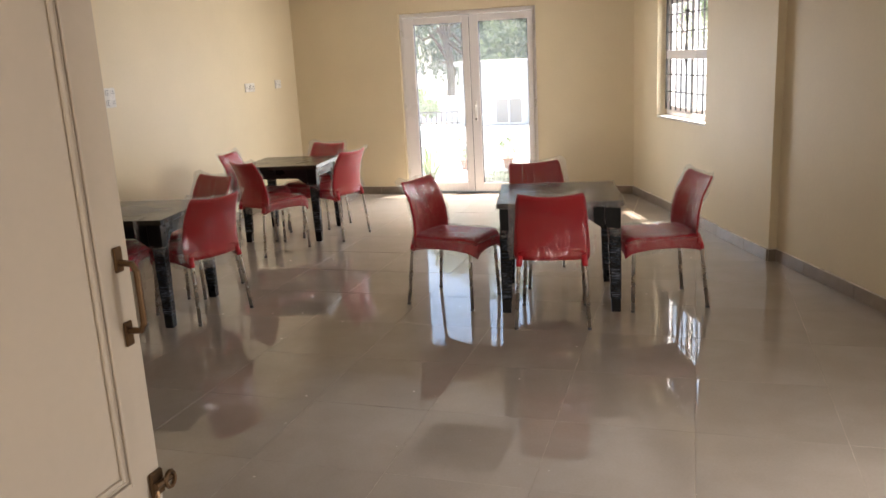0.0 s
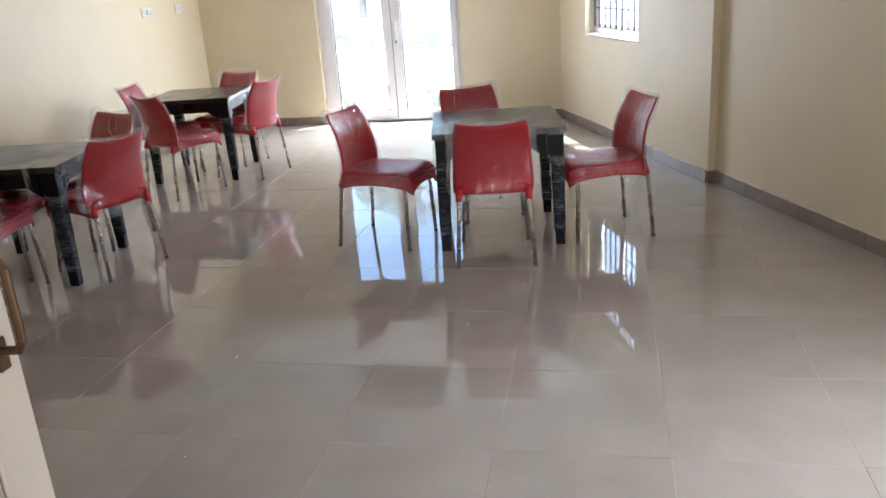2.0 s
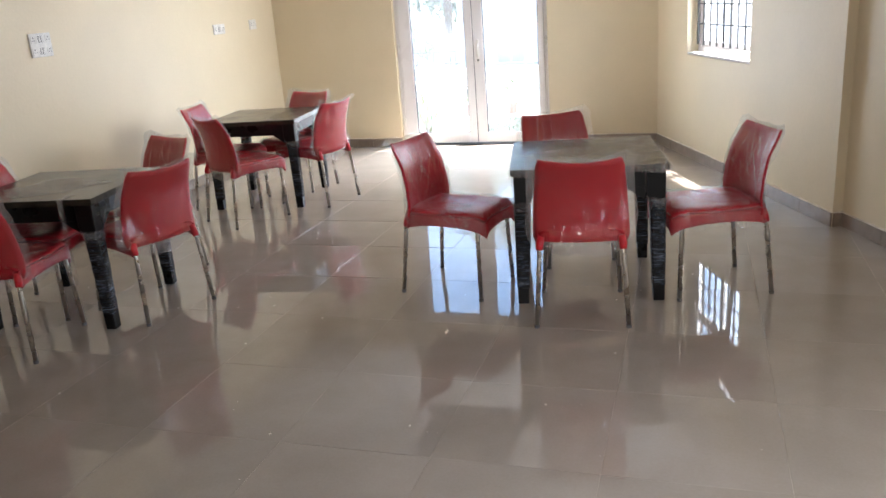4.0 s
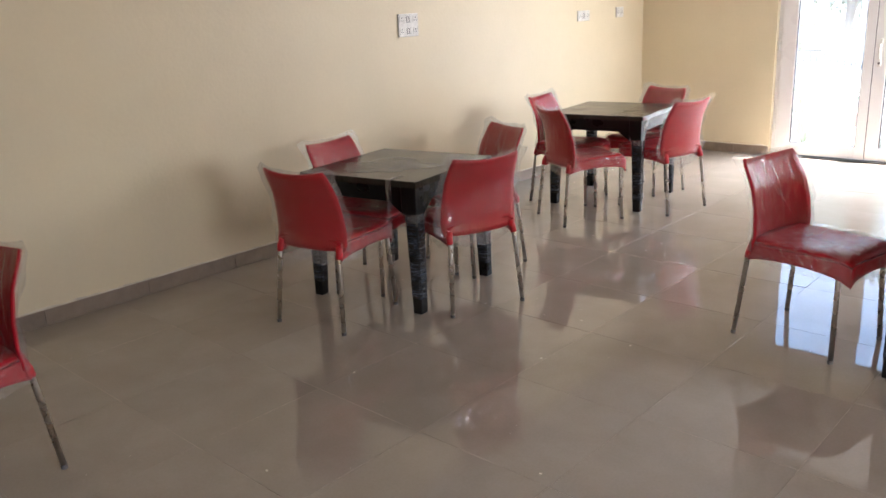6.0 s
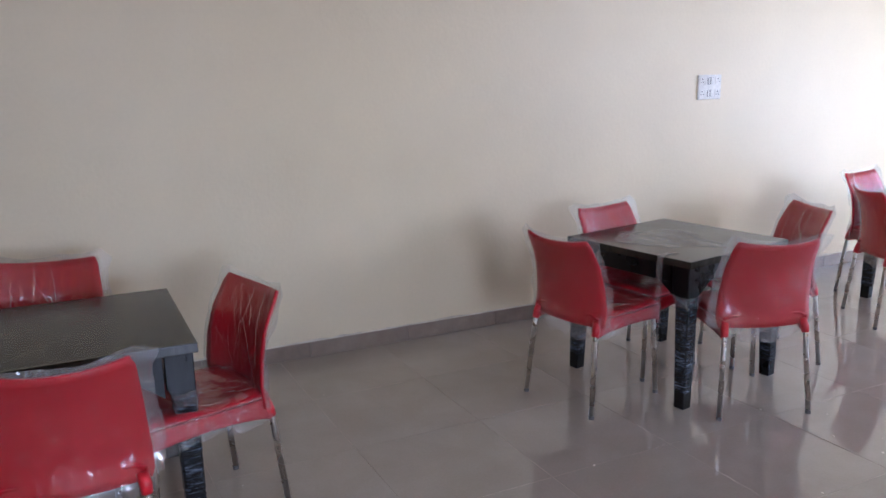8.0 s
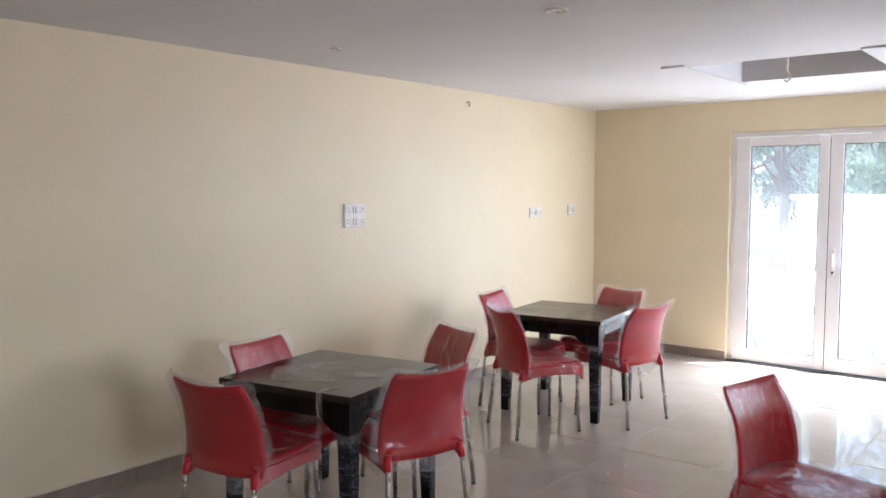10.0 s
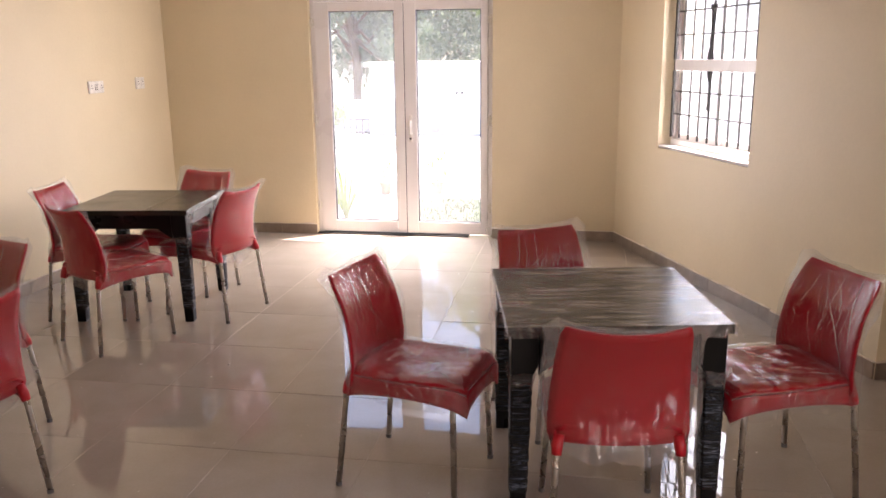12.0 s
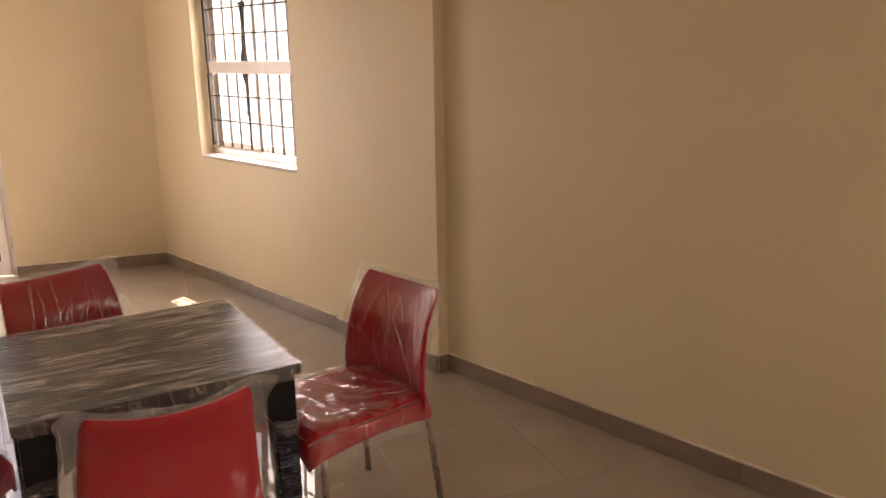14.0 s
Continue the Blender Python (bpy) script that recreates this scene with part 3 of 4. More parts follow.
# ---- grilled window ----
def grilled_window():
    w = tagged(new("window_1"), "", "", "", "structure")
    w.matrix_world = EAST
    bm = bmesh.new()
    e = 0.004
    box(WS0 + e, WS0 + 0.05, 0.1, 0.17, WZ0 + 0.002, WZ1 - e, 0.003, bm)
    box(WS1 - 0.05, WS1 - e, 0.1, 0.17, WZ0 + 0.002, WZ1 - e, 0.003, bm)
    box(WS0 + 0.05, WS1 - 0.05, 0.1, 0.17, WZ0 + 0.002, WZ0 + 0.07, 0.003, bm)
    box(WS0 + 0.05, WS1 - 0.05, 0.1, 0.17, WZ1 - 0.06, WZ1 - e, 0.003, bm)
    part("window_frame", bm, UPVC, w)
    part("window_sill", box(WS0 + e, WS1 - e, 0.002, 0.098, WZ0 + 0.002, WZ0 + 0.022, 0.004), LIMEWASH, w)
    part("transom", box(WS0 + 0.05, WS1 - 0.05, 0.075, 0.099, 1.49, 1.57, 0.003), UPVC, w)
    for x0, x1, y in ((WS0 + 0.05, 1.39, 0.115), (1.31, WS1 - 0.05, 0.142)):
        s = bmesh.new()
        box(x0, x0 + 0.045, y, y + 0.022, WZ0 + 0.07, WZ1 - 0.06, 0.002, s)
        box(x1 - 0.045, x1, y, y + 0.022, WZ0 + 0.07, WZ1 - 0.06, 0.002, s)
        box(x0 + 0.045, x1 - 0.045, y, y + 0.022, WZ0 + 0.07, WZ0 + 0.115, 0.002, s)
        box(x0 + 0.045, x1 - 0.045, y, y + 0.022, WZ1 - 0.105, WZ1 - 0.06, 0.002, s)
        sash = part("sash", s, UPVC, w)
        p = part("pane", box(x0 + 0.046, x1 - 0.046, y + 0.009, y + 0.013, WZ0 + 0.116, WZ1 - 0.106), GLASS, sash)
        p.visible_shadow = False
    part("grille_frame", box(WS0 + 0.052, WS0 + 0.066, 0.072, 0.086, 1.0, WZ1 - 0.02), IRON, w)
    x = WS0 + 0.042
    while x < WS1 - 0.04:
        part("grille_bar", box(x - 0.006, x + 0.006, 0.074, 0.086, 0.995, 1.489), IRON, w)
        part("grille_bar", box(x - 0.006, x + 0.006, 0.074, 0.086, 1.571, WZ1 - 0.004), IRON, w)
        x += 0.131
    for z in (1.174, 1.341, 1.745, 1.91):
        part("grille_crossbar", box(WS0 + 0.06, WS1 - 0.004, 0.062, 0.073, z - 0.005, z + 0.005), IRON, w)
    rag = bmesh.new()
    rng = random.Random(4)
    wid = [rng.uniform(0.02, 0.05) for _ in range(16)]
    sheet(lambda u, v: (1.27 + (u - 0.5) * 2 * wid[int(v * 15)] + 0.008 * math.sin(v * 9), 0.09 + 0.004 * math.sin(u * 9 + v * 12), 1.22 + v * 0.72), 5, 16, rag)
    rg = part("torn_cloth_strip", rag, RAG, None, "ragged dark cloth strip hung on the window grille")
    rg.matrix_world = EAST
    tagged(rg, "", "cloth")


grilled_window()
w2 = tagged(new("window_2"), "", "", "", "structure")
w2.matrix_world = EAST
bm = bmesh.new()
for b in ((6.904, 6.95, 0.16, 0.22, WZ0 + 0.002, WZ1 - 0.004), (8.45, 8.496, 0.16, 0.22, WZ0 + 0.002, WZ1 - 0.004), (6.95, 8.45, 0.16, 0.22, WZ0 + 0.002, WZ0 + 0.06), (6.95, 8.45, 0.16, 0.22, WZ1 - 0.05, WZ1 - 0.004), (7.68, 7.72, 0.16, 0.22, WZ0 + 0.06, WZ1 - 0.05)):
    box(*b, bm=bm)
part("window_frame", bm, UPVC, w2)


# ---- entrance door leaf ----
def entrance_leaf():
    d = tagged(new("door_2"), "", "", "", "structure")
    d.matrix_world = pose(3.838, -9.06, 0, 0, 0, 90.0)     # x runs from the hinge to the free edge, -y faces the way in
    W, T, top = 0.875, 0.036, 2.06
    bm = box(0, W, 0, T, 0.01, top, 0.003)
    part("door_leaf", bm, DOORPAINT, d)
    for z0, z1 in ((0.15, 0.72), (0.915, 1.95)):
        for k, (ins, t, hgt) in enumerate(((0, 0.009, 0.007), (0.011, 0.005, 0.004), (0.018, 0.009, 0.006))):
            r = bmesh.new()
            x0, x1 = 0.08 + ins, W - 0.076 - ins
            p, q = z0 + ins, z1 - ins
            for bb in ((x0, x0 + t, p, q), (x1 - t, x1, p, q), (x0 + t, x1 - t, p, p + t), (x0 + t, x1 - t, q - t, q)):
                box(bb[0], bb[1], -hgt, 0.0, bb[2], bb[3], 0.0015, r)
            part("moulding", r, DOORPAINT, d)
    hx = W - 0.032
    hb = tube([(hx, 0, 1.308), (hx, -0.030, 1.306), (hx, -0.037, 1.294), (hx, -0.037, 1.200), (hx, -0.030, 1.188), (hx, 0, 1.186)], 0.006, 10)
    h = part("handle", hb, BRASS, d, "tarnished brass pull handle")
    for z in (1.313, 1.181):
        part("mount", box(hx - 0.010, hx + 0.010, -0.006, 0.0, z - 0.022, z + 0.022, 0.002), BRASS, h)
    lz = 0.888
    lt = box(W - 0.036, W - 0.003, -0.009, 0.0, lz - 0.024, lz + 0.024, 0.002)
    tube([(W - 0.034, -0.013, lz), (W + 0.010, -0.013, lz)], 0.007, 8, lt)
    ring = [(W + 0.0 + 0.013 * math.cos(t), -0.020, lz + 0.015 * math.sin(t)) for t in [k * math.pi / 6 for k in range(13)]]
    tube(ring, 0.0045, 6, lt)
    tube([(W - 0.030, -0.012, lz - 0.01), (W - 0.038, -0.018, lz - 0.034)], 0.0045, 6, lt)
    part("latch", lt, BRASS, d, "tarnished brass slide latch")


entrance_leaf()
fr = bmesh.new()
for b in ((EX0 - 0.001, EX0 + 0.02, -9.33, -9.11, 0, 2.1), (EX1 - 0.02, EX1 + 0.001, -9.33, -9.11, 0, 2.1)):
    box(*b, bm=fr)
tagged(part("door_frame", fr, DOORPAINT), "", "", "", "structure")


# ---- fittings ----
def switchboard(y0, y1, z0, z1, cols, rows, label):
    s = empty("switchboard", pose(0, y0, z0), label, "switchboard", "switchboards on the long wall")
    w, h = y1 - y0, z1 - z0
    part("plate", box(0.0, 0.012, 0, w, 0, h, 0.004), SWITCH, s)
    for r in range(rows):
        for c in range(cols):
            x, z = (c + 0.5) * w / cols, (r + 0.5) * h / rows
            if (c % 3) == 1 and cols > 2:
                for k in (-1, 1):
                    part("switch", box(0.012, 0.018, x + k * 0.012 - 0.008, x + k * 0.012 + 0.008, z - 0.02, z + 0.02, 0.002), SWITCH, s)
                    part("switch_gap", box(0.0121, 0.0126, x + k * 0.012 - 0.0095, x + k * 0.012 + 0.0095, z - 0.022, z + 0.022), DARKHOLE, s)
            else:
                part("socket", box(0.012, 0.0145, x - 0.024, x + 0.024, z - 0.026, z + 0.026, 0.002), SWITCH, s)
                for dx, dz, rr in ((0, 0.012, 0.0045), (-0.01, -0.008, 0.0035), (0.01, -0.008, 0.0035)):
                    part("socket_hole", tube([(0.0142, x + dx, z + dz), (0.0152, x + dx, z + dz)], rr, 8), DARKHOLE, s)


switchboard(-3.605, -3.395, 1.345, 1.51, 3, 2, "white modular switchboard with sockets on the cream wall")
switchboard(-1.246, -1.040, 1.352, 1.447, 3, 1, "narrow white switchboard in one row on the cream wall")
switchboard(-0.555, -0.415, 1.36, 1.46, 2, 1, "small white two-module switch plate on the cream wall")


def downlight(x, y, r, label):
    d = empty("downlight", pose(x, y, H), label, "ceiling light", "downlights in the ceiling")
    ring = bmesh.new()
    n, prof = 28, ((r * 0.72, 0.0), (r * 0.74, -0.008), (r * 0.95, -0.010), (r, -0.004), (r, 0.0))
    V = [[ring.verts.new((p * math.cos(2 * math.pi * k / n), p * math.sin(2 * math.pi * k / n), z)) for p, z in prof] for k in range(n)]
    for k in range(n):
        for j in range(len(prof) - 1):
            ring.faces.new((V[k][j], V[k][j + 1], V[(k + 1) % n][j + 1], V[(k + 1) % n][j]))
    part("rim", ring, SWITCH, d)
    part("lens", tube([(0, 0, -0.004), (0, 0, -0.0015)], r * 0.72, 24), SWITCH, d)


downlight(2.125, -4.33, 0.056, "round white recessed downlight switched off")
downlight(0.62, -4.25, 0.034, "small round white recessed downlight switched off")


def fan_hook():
    f = empty("fan_hook", pose(2.45, -1.98, H), "steel ceiling rod with a hook for a fan", "hook")
    part("rod", tube([(0, 0, 0.2), (0, 0, -0.04)], 0.008, 10), SWITCH, f)
    part("hook", tube([(0, 0, -0.04), (0.02, 0, -0.06), (0.022, 0, -0.09), (0, 0, -0.11), (-0.018, 0, -0.095)], 0.005, 8), STEEL, f)


fan_hook()
n = empty("wall_hook", pose(0, -2.2, 2.325), "small bent metal hook high on the cream wall", "hook")
part("peg", tube([(0, 0, 0), (0.03, 0.0, 0.0), (0.035, 0, -0.02), (0.02, 0.01, -0.035)], 0.004, 8), IRON, n)


# ---- tables ----
def table(name_label, x, y, a, film, seed, group="tables in the dining room"):
    t = empty("dining_table", pose(x, y, 0, 0, 0, a), name_label, "table", group)
    rng = random.Random(seed)
    top = box(-0.38, 0.38, -0.38, 0.38, 0.672, 0.705, 0.003, seg=2)
    part("tabletop", top, TOPWOOD, t)
    for s in (-1, 1):
        for ax in (0, 1):
            b = (-0.27, 0.27, s * 0.335 - 0.011, s * 0.335 + 0.011, 0.585, 0.672)
            bm = box(*b, 0.001)
            for e in (-1, 1):
                br = bmesh.new()
                vs = [br.verts.new(p) for p in ((e * 0.27, s * 0.335 - 0.010, 0.585), (e * 0.18, s * 0.335 - 0.010, 0.585), (e * 0.27, s * 0.335 - 0.010, 0.52),
                                                (e * 0.27, s * 0.335 + 0.010, 0.585), (e * 0.18, s * 0.335 + 0.010, 0.585), (e * 0.27, s * 0.335 + 0.010, 0.52))]
                for f in ((0, 1, 2), (5, 4, 3), (0, 3, 4, 1), (1, 4, 5, 2), (2, 5, 3, 0)):
                    br.faces.new([vs[i] for i in f])
                merge(bm, br)
            if ax:
                bm.transform(pose(0, 0, 0, 0, 0, 90))
            part("apron", bm, BLACKWOOD, t)
    for i in (-1, 1):
        for j in (-1, 1):
            leg = bmesh.new()
            prof = ((0.672, 0.046), (0.56, 0.046), (0.52, 0.036), (0.0, 0.027))
            V = []
            for z, r in prof:
                cx, cy = i * (0.365 - r), j * (0.365 - r)
                V.append([leg.verts.new((cx + p * r, cy + q * r, z)) for p, q in ((-1, -1), (1, -1), (1, 1), (-1, 1))])
            for p, q in zip(V, V[1:]):
                for k in range(4):
                    leg.faces.new((p[k], p[(k + 1) % 4], q[(k + 1) % 4], q[k]))
            leg.faces.new(V[0]), leg.faces.new(V[-1][::-1])
            bmesh.ops.bevel(leg, geom=leg.edges[:], offset=0.003, segments=1, affect="EDGES")
            lg = part("leg", leg, BLACKWOOD, t)

            def wrap(u, v, i=i, j=j):
                z = 0.085 + v * 0.44
                r = 0.027 + (0.036 - 0.027) * z / 0.52 + 0.0035 + 0.003 * noise.noise((u * 7 + seed, v * 30, i + 2 * j))
                ang = u * 2 * math.pi
                c, s = math.cos(ang), math.sin(ang)
                q = max(abs(c), abs(s))
                q = q * 0.92 + 0.08
                base = 0.027 + 0.009 * z / 0.52
                return (i * (0.365 - base) + c / q * r, j * (0.365 - base) + s / q * r, z + 0.003 * math.sin(u * 12 + v * 40))
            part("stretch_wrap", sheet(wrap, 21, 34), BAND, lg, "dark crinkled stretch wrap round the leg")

            def collar(u, v, i=i, j=j):
                ang, base = u * 2 * math.pi, 0.036
                c, s = math.cos(ang), math.sin(ang)
                q = max(abs(c), abs(s)) * 0.9 + 0.1
                r = 0.038 + 0.016 * v * v + 0.006 * v * noise.noise((u * 9, seed, i + j))
                return (i * (0.365 - base) + c / q * r, j * (0.365 - base) + s / q * r, 0.47 + 0.07 * v + 0.012 * v * noise.noise((u * 7, i, j * seed)))
            part("wrap_collar", sheet(collar, 25, 6), MILKY2, lg, "loose clear end of the wrap", smooth=True)
            if film == "thin":
                part("tape_band", box(i * 0.3365 - 0.0305, i * 0.3365 + 0.0305, j * 0.3365 - 0.0305, j * 0.3365 + 0.0305, 0.086, 0.093, 0.001), SWITCH, lg, "thin white band round the leg")
    if film == "full":
        part("plastic_film", sheet(lambda u, v: ((u - 0.5) * 0.776, (v - 0.5) * 0.776, 0.7065 + 0.0012 * noise.noise((u * 3, v * 24, seed))), 20, 60), TOPFILM, t, "streaky clear stretch film", smooth=True)
        for s in (-1, 1):
            for ax in (0, 1):
                def flap(u, v, s=s, ax=ax):
                    long = 0.5 * max(0, 1 - abs(u - 0.75) / 0.22) if (ax, s) == (0, -1) else 0.0
                    p = (s * (0.387 + 0.004 * noise.noise((u * 9, v * 4, s)) + 0.03 * v * long), (u - 0.5) * 0.776, 0.7065 - v * (0.042 + long) * (1 + 0.4 * noise.noise((u * 7, ax, seed))))
                    return p if ax == 0 else (p[1], p[0], p[2])
                part("film_flap", sheet(flap, 40, 9), MILKY2, t, "thin film hanging over the edge", smooth=True)
    elif film == "corner":
        part("film_flap", sheet(lambda u, v: (0.384 + 0.004 * noise.noise((u * 9, v * 4, 1)), -0.386 + u * 0.76, 0.707 - v * (0.09 + 0.03 * math.sin(u * 6))), 30, 8), MILKY2, t, "loose film over the edge", smooth=True)
        f = sheet(lambda u, v: (0.12 + u * 0.265, -0.384 + v * 0.764, 0.7068 + 0.001 * noise.noise((u * 6, v * 9, seed))), 10, 24)
        part("plastic_film", f, TOPFILM, t, "loose clear film over one side", smooth=True)
    elif film == "patch":
        def patch(u, v):
            r = 0.5 + 0.28 * noise.noise((math.cos(v * 6.28) * 1.3, math.sin(v * 6.28) * 1.3, seed))
            return (-0.02 + math.cos(v * 6.283) * r * u * 0.5, -0.08 + math.sin(v * 6.283) * r * u * 0.42, 0.7066 + 0.004 * abs(noise.noise((u * 4, v * 9, seed))))
        f = sheet(patch, 10, 40)
        part("film_strip", sheet(lambda u, v: (0.20 + u * 0.035 + 0.008 * v, -0.386 + min(0, 0.06 - v) * 0.02 + max(0, 0.25 - v) * 0.5, 0.709 - max(0, v - 0.25) * 0.6), 4, 30), MILKY2, t, "narrow film strip hanging down", smooth=True)
        part("plastic_film", f, PATCHFILM, t, "torn clear film with a hanging strip", smooth=True)
    else:
        f = sheet(lambda u, v: ((u - 0.5) * 0.74, (v - 0.5) * 0.74, 0.7062 + 0.0006 * noise.noise((u * 9, v * 14, seed))), 20, 30)
        part("plastic_film", f, DUSTFILM, t, "thin dusty clear film", smooth=True)
    for o in t.children_recursive:
        if not o.data.users > 1:
            o.data.transform(Matrix.Diagonal((1.02, 1.02, 1.017, 1)))
    return t


table("square black wooden table under streaky film among four red chairs", 3.917, -4.060, 10.3, "full", 1)
table("square black wooden table with torn film and wrapped legs", 1.140, -4.788, 9.5, "patch", 2)
table("square black wooden table with film over one corner", 1.033, -2.296, 8.0, "corner", 3)
table("square black wooden table with dusty film near the cream wall", 1.213, -7.635, -1.0, "thin", 4)


# ---- chairs ----
def back_y(z):
    pts = ((0.34, 0.0), (0.42, 0.028), (0.5, 0.04), (0.6, 0.03), (0.7, 0.006), (0.80, -0.045), (0.9, -0.08))
    for (z0, y0), (z1, y1) in zip(pts, pts[1:]):
        if z <= z1:
            k = (z - z0) / (z1 - z0)
            return y0 + (y1 - y0) * k
    return pts[-1][1]


def half_w(z):
    return 0.225 - 0.03 * max(0, (z - 0.42) / 0.4) ** 1.4


def back_point(u, v, grow=0.0, off=0.0, top=0.0):
    c = (u - 0.5) * 2
    ztop = 0.812 + 0.017 * abs(c) ** 2.0 + top
    z0 = 0.420
    z = z0 + (ztop - z0) * v
    e = max(0, v - 0.94) / 0.06
    w = (half_w(z) + grow) * (1 - 0.05 * e * e) * (1 - 0.05 * max(0, 0.08 - v) / 0.08)
    y = back_y(z) + 0.04 * c * c - 0.008 * e * e
    return Vector((c * w, y + off, z))


def seat_point(u, v, grow=0.0, up=0.0):
    c = (u - 0.5) * 2
    y = 0.045 + v * 0.465
    fall = max(0, v - 0.86) / 0.14
    w = (0.196 + 0.012 * math.sin(v * 3.1)) * (1 - 0.15 * fall ** 2) + grow
    z = 0.474 - 0.016 * math.sin(min(1, v * 1.15) * math.pi) * (1 - c * c) - 0.028 * fall ** 2 - 0.014 * max(0, abs(c) - 0.85) / 0.15
    return Vector((c * w, y + grow * (0.6 if v > 0.9 else 0), z + up))


def chair(seed):
    t = new("cafe_chair")
    part("backrest", slab(lambda u, v: back_point(u, v), 17, 15, 0.011), RED, t, smooth=True)
    part("seat", slab(lambda u, v: seat_point(u, v), 15, 15, 0.012), RED, t, smooth=True)

    def rim(u, v):
        # round three sides of the seat, low at the legs and arched between them
        s = u * 3
        if s < 1:
            p = seat_point(0, s, 0.004)
        elif s < 2:
            p = seat_point(s - 1, 1, 0.004)
        else:
            p = seat_point(1, 3 - s, 0.004)
        k = s % 1 if s < 3 else 1
        arch = math.sin(k * math.pi) ** 0.7
        return (p.x, p.y, p.z - 0.004 - v * (0.084 - 0.03 * arch))
    part("apron", slab(rim, 49, 5, 0.008), RED, t, smooth=True)
    for i in (-1, 1):
        for (tx, ty, fx, fy) in ((0.176, 0.462, 0.2, 0.475), (0.192, 0.042, 0.217, 0.0)):
            lg = part("leg", tube([(i * (tx * 0.93 + fx * 0.07), ty * 0.93 + fy * 0.07 + (0.004 if ty < 0.1 else 0), 0.410), (i * (tx * 0.88 + fx * 0.12), ty * 0.88 + fy * 0.12, 0.382), (i * fx, fy, 0.012)], 0.0115, 12), STEEL, t, smooth=True)
            part("foot_cap", tube([(i * fx, fy, 0.0), (i * fx, fy, 0.016)], 0.0125, 12), FOOT, lg)
            part("leg_socket", tube([(i * (tx * 0.88 + fx * 0.12), ty * 0.88 + fy * 0.12, 0.382), (i * (tx * 0.93 + fx * 0.07), ty * 0.93 + fy * 0.07 + (0.006 if ty < 0.1 else 0), 0.410), (i * tx * 0.97, ty + (0.012 if ty < 0.1 else -0.012), 0.445)], [0.0165, 0.019, 0.017], 14), REDDARK, t, smooth=True)

    def crinkle(p, amp, k=9):
        return amp * noise.noise((p.x * k + seed * 7, p.y * k, p.z * k * 0.5))

    bag = bmesh.new()
    for side in (-1, 1):
        def fn(u, v, side=side):
            p = back_point(u, v, 0.006, 0.0, 0.006)
            p.z = 0.406 + (p.z - 0.420) * 1.03
            fold = noise.noise((u * 11 + v * 2.5 + seed * 3, v * 2.2, side * 5))
            calm = 1.0 if side > 0 else 0.25
            p.y += side * (0.012 + 0.004 * math.sin(u * math.pi) + 0.009 * calm * (1 - min(1, abs(fold) * 4)) ** 2) + crinkle(p, 0.004 * calm)
            p.x += crinkle(p + Vector((3, 0, 0)), 0.005)
            return p
        sheet(fn, 49, 21, bag)
    part("back_bag", bag, FILM, t, "crinkled clear polythene bag", smooth=True)

    def hem(u, v):
        # once round the panel: up one side, over the top, down the other, and along the bottom
        s = u * 4
        if s < 1:
            p, d = back_point(0, s), Vector((-1, 0, 0))
        elif s < 2:
            p, d = back_point(s - 1, 1), Vector((0, 0, 0.55))
        elif s < 3:
            p, d = back_point(1, 3 - s), Vector((1, 0, 0))
        else:
            p, d = back_point(4 - s, 0), Vector((0, 0, -1.8 * math.sin((s - 3) * math.pi) ** 0.6 - 0.1))
        k = min(1, min(abs(s - r) for r in (1, 2)) / 0.12)
        d = d + Vector((math.copysign(0.7, p.x), 0, 0.3)) * (1 - k) if s < 3 and p.z > 0.6 else d
        wide = 0.040 + 0.018 * noise.noise((u * 13, seed * 5, 1)) + 0.006 * noise.noise((u * 40, seed, 4))
        q = p + d * wide * v
        q.y += 0.010 * v * noise.noise((u * 17, v, seed * 2)) + 0.005 * math.sin(u * 60) * v
        return q
    part("bag_hem", sheet(hem, 121, 5), MILKY, t, "milky overhanging bag edge", smooth=True)
    cov = bmesh.new()

    def topf(u, v):
        p = seat_point(u, v * 0.99, 0.010, 0.011)
        f1 = 1 - min(1, abs(noise.noise((p.x * 7 + seed, p.y * 4, 1))) * 6)
        f2 = 1 - min(1, abs(noise.noise((p.x * 4, p.y * 11 + seed, 7))) * 6)
        p.z += 0.003 + 0.010 * max(f1 * f1, f2 * f2)
        return p
    sheet(topf, 37, 37, cov)
    part("seat_bag", cov, SEATFILM, t, "loose clear polythene over the seat", smooth=True)
    cov = bmesh.new()

    def hang(u, v):
        s = u * 3
        p = seat_point(0, s, 0.010, 0.011) if s < 1 else seat_point(s - 1, 0.99, 0.010, 0.011) if s < 2 else seat_point(1, 3 - s, 0.010, 0.011)
        out = 0.008 * v + crinkle(p, 0.008, 20)
        d = Vector((p.x, p.y - 0.25, 0)).normalized()
        drop = 0.100 + 0.03 * noise.noise((u * 9, seed * 2, 5)) + 0.02 * noise.noise((u * 31, seed, 1))
        return p + d * out - Vector((0, 0, v * drop))
    sheet(hang, 70, 7, cov)

    rng = random.Random(seed * 31)

    def fold_strip(bm, path, width, lift, n=14):
        rows = []
        for k in range(n):
            q = k / (n - 1)
            p, along = path(q), (path(min(1, q + 0.02)) - path(max(0, q - 0.02))).normalized()
            up = lift(q)
            side = along.cross(up).normalized() * width * math.sin(math.pi * (0.04 + 0.92 * q)) ** 0.6
            rows.append([bm.verts.new(p + side + up * 0.001), bm.verts.new(p + up * (0.001 + width * 1.2)), bm.verts.new(p - side + up * 0.001)])
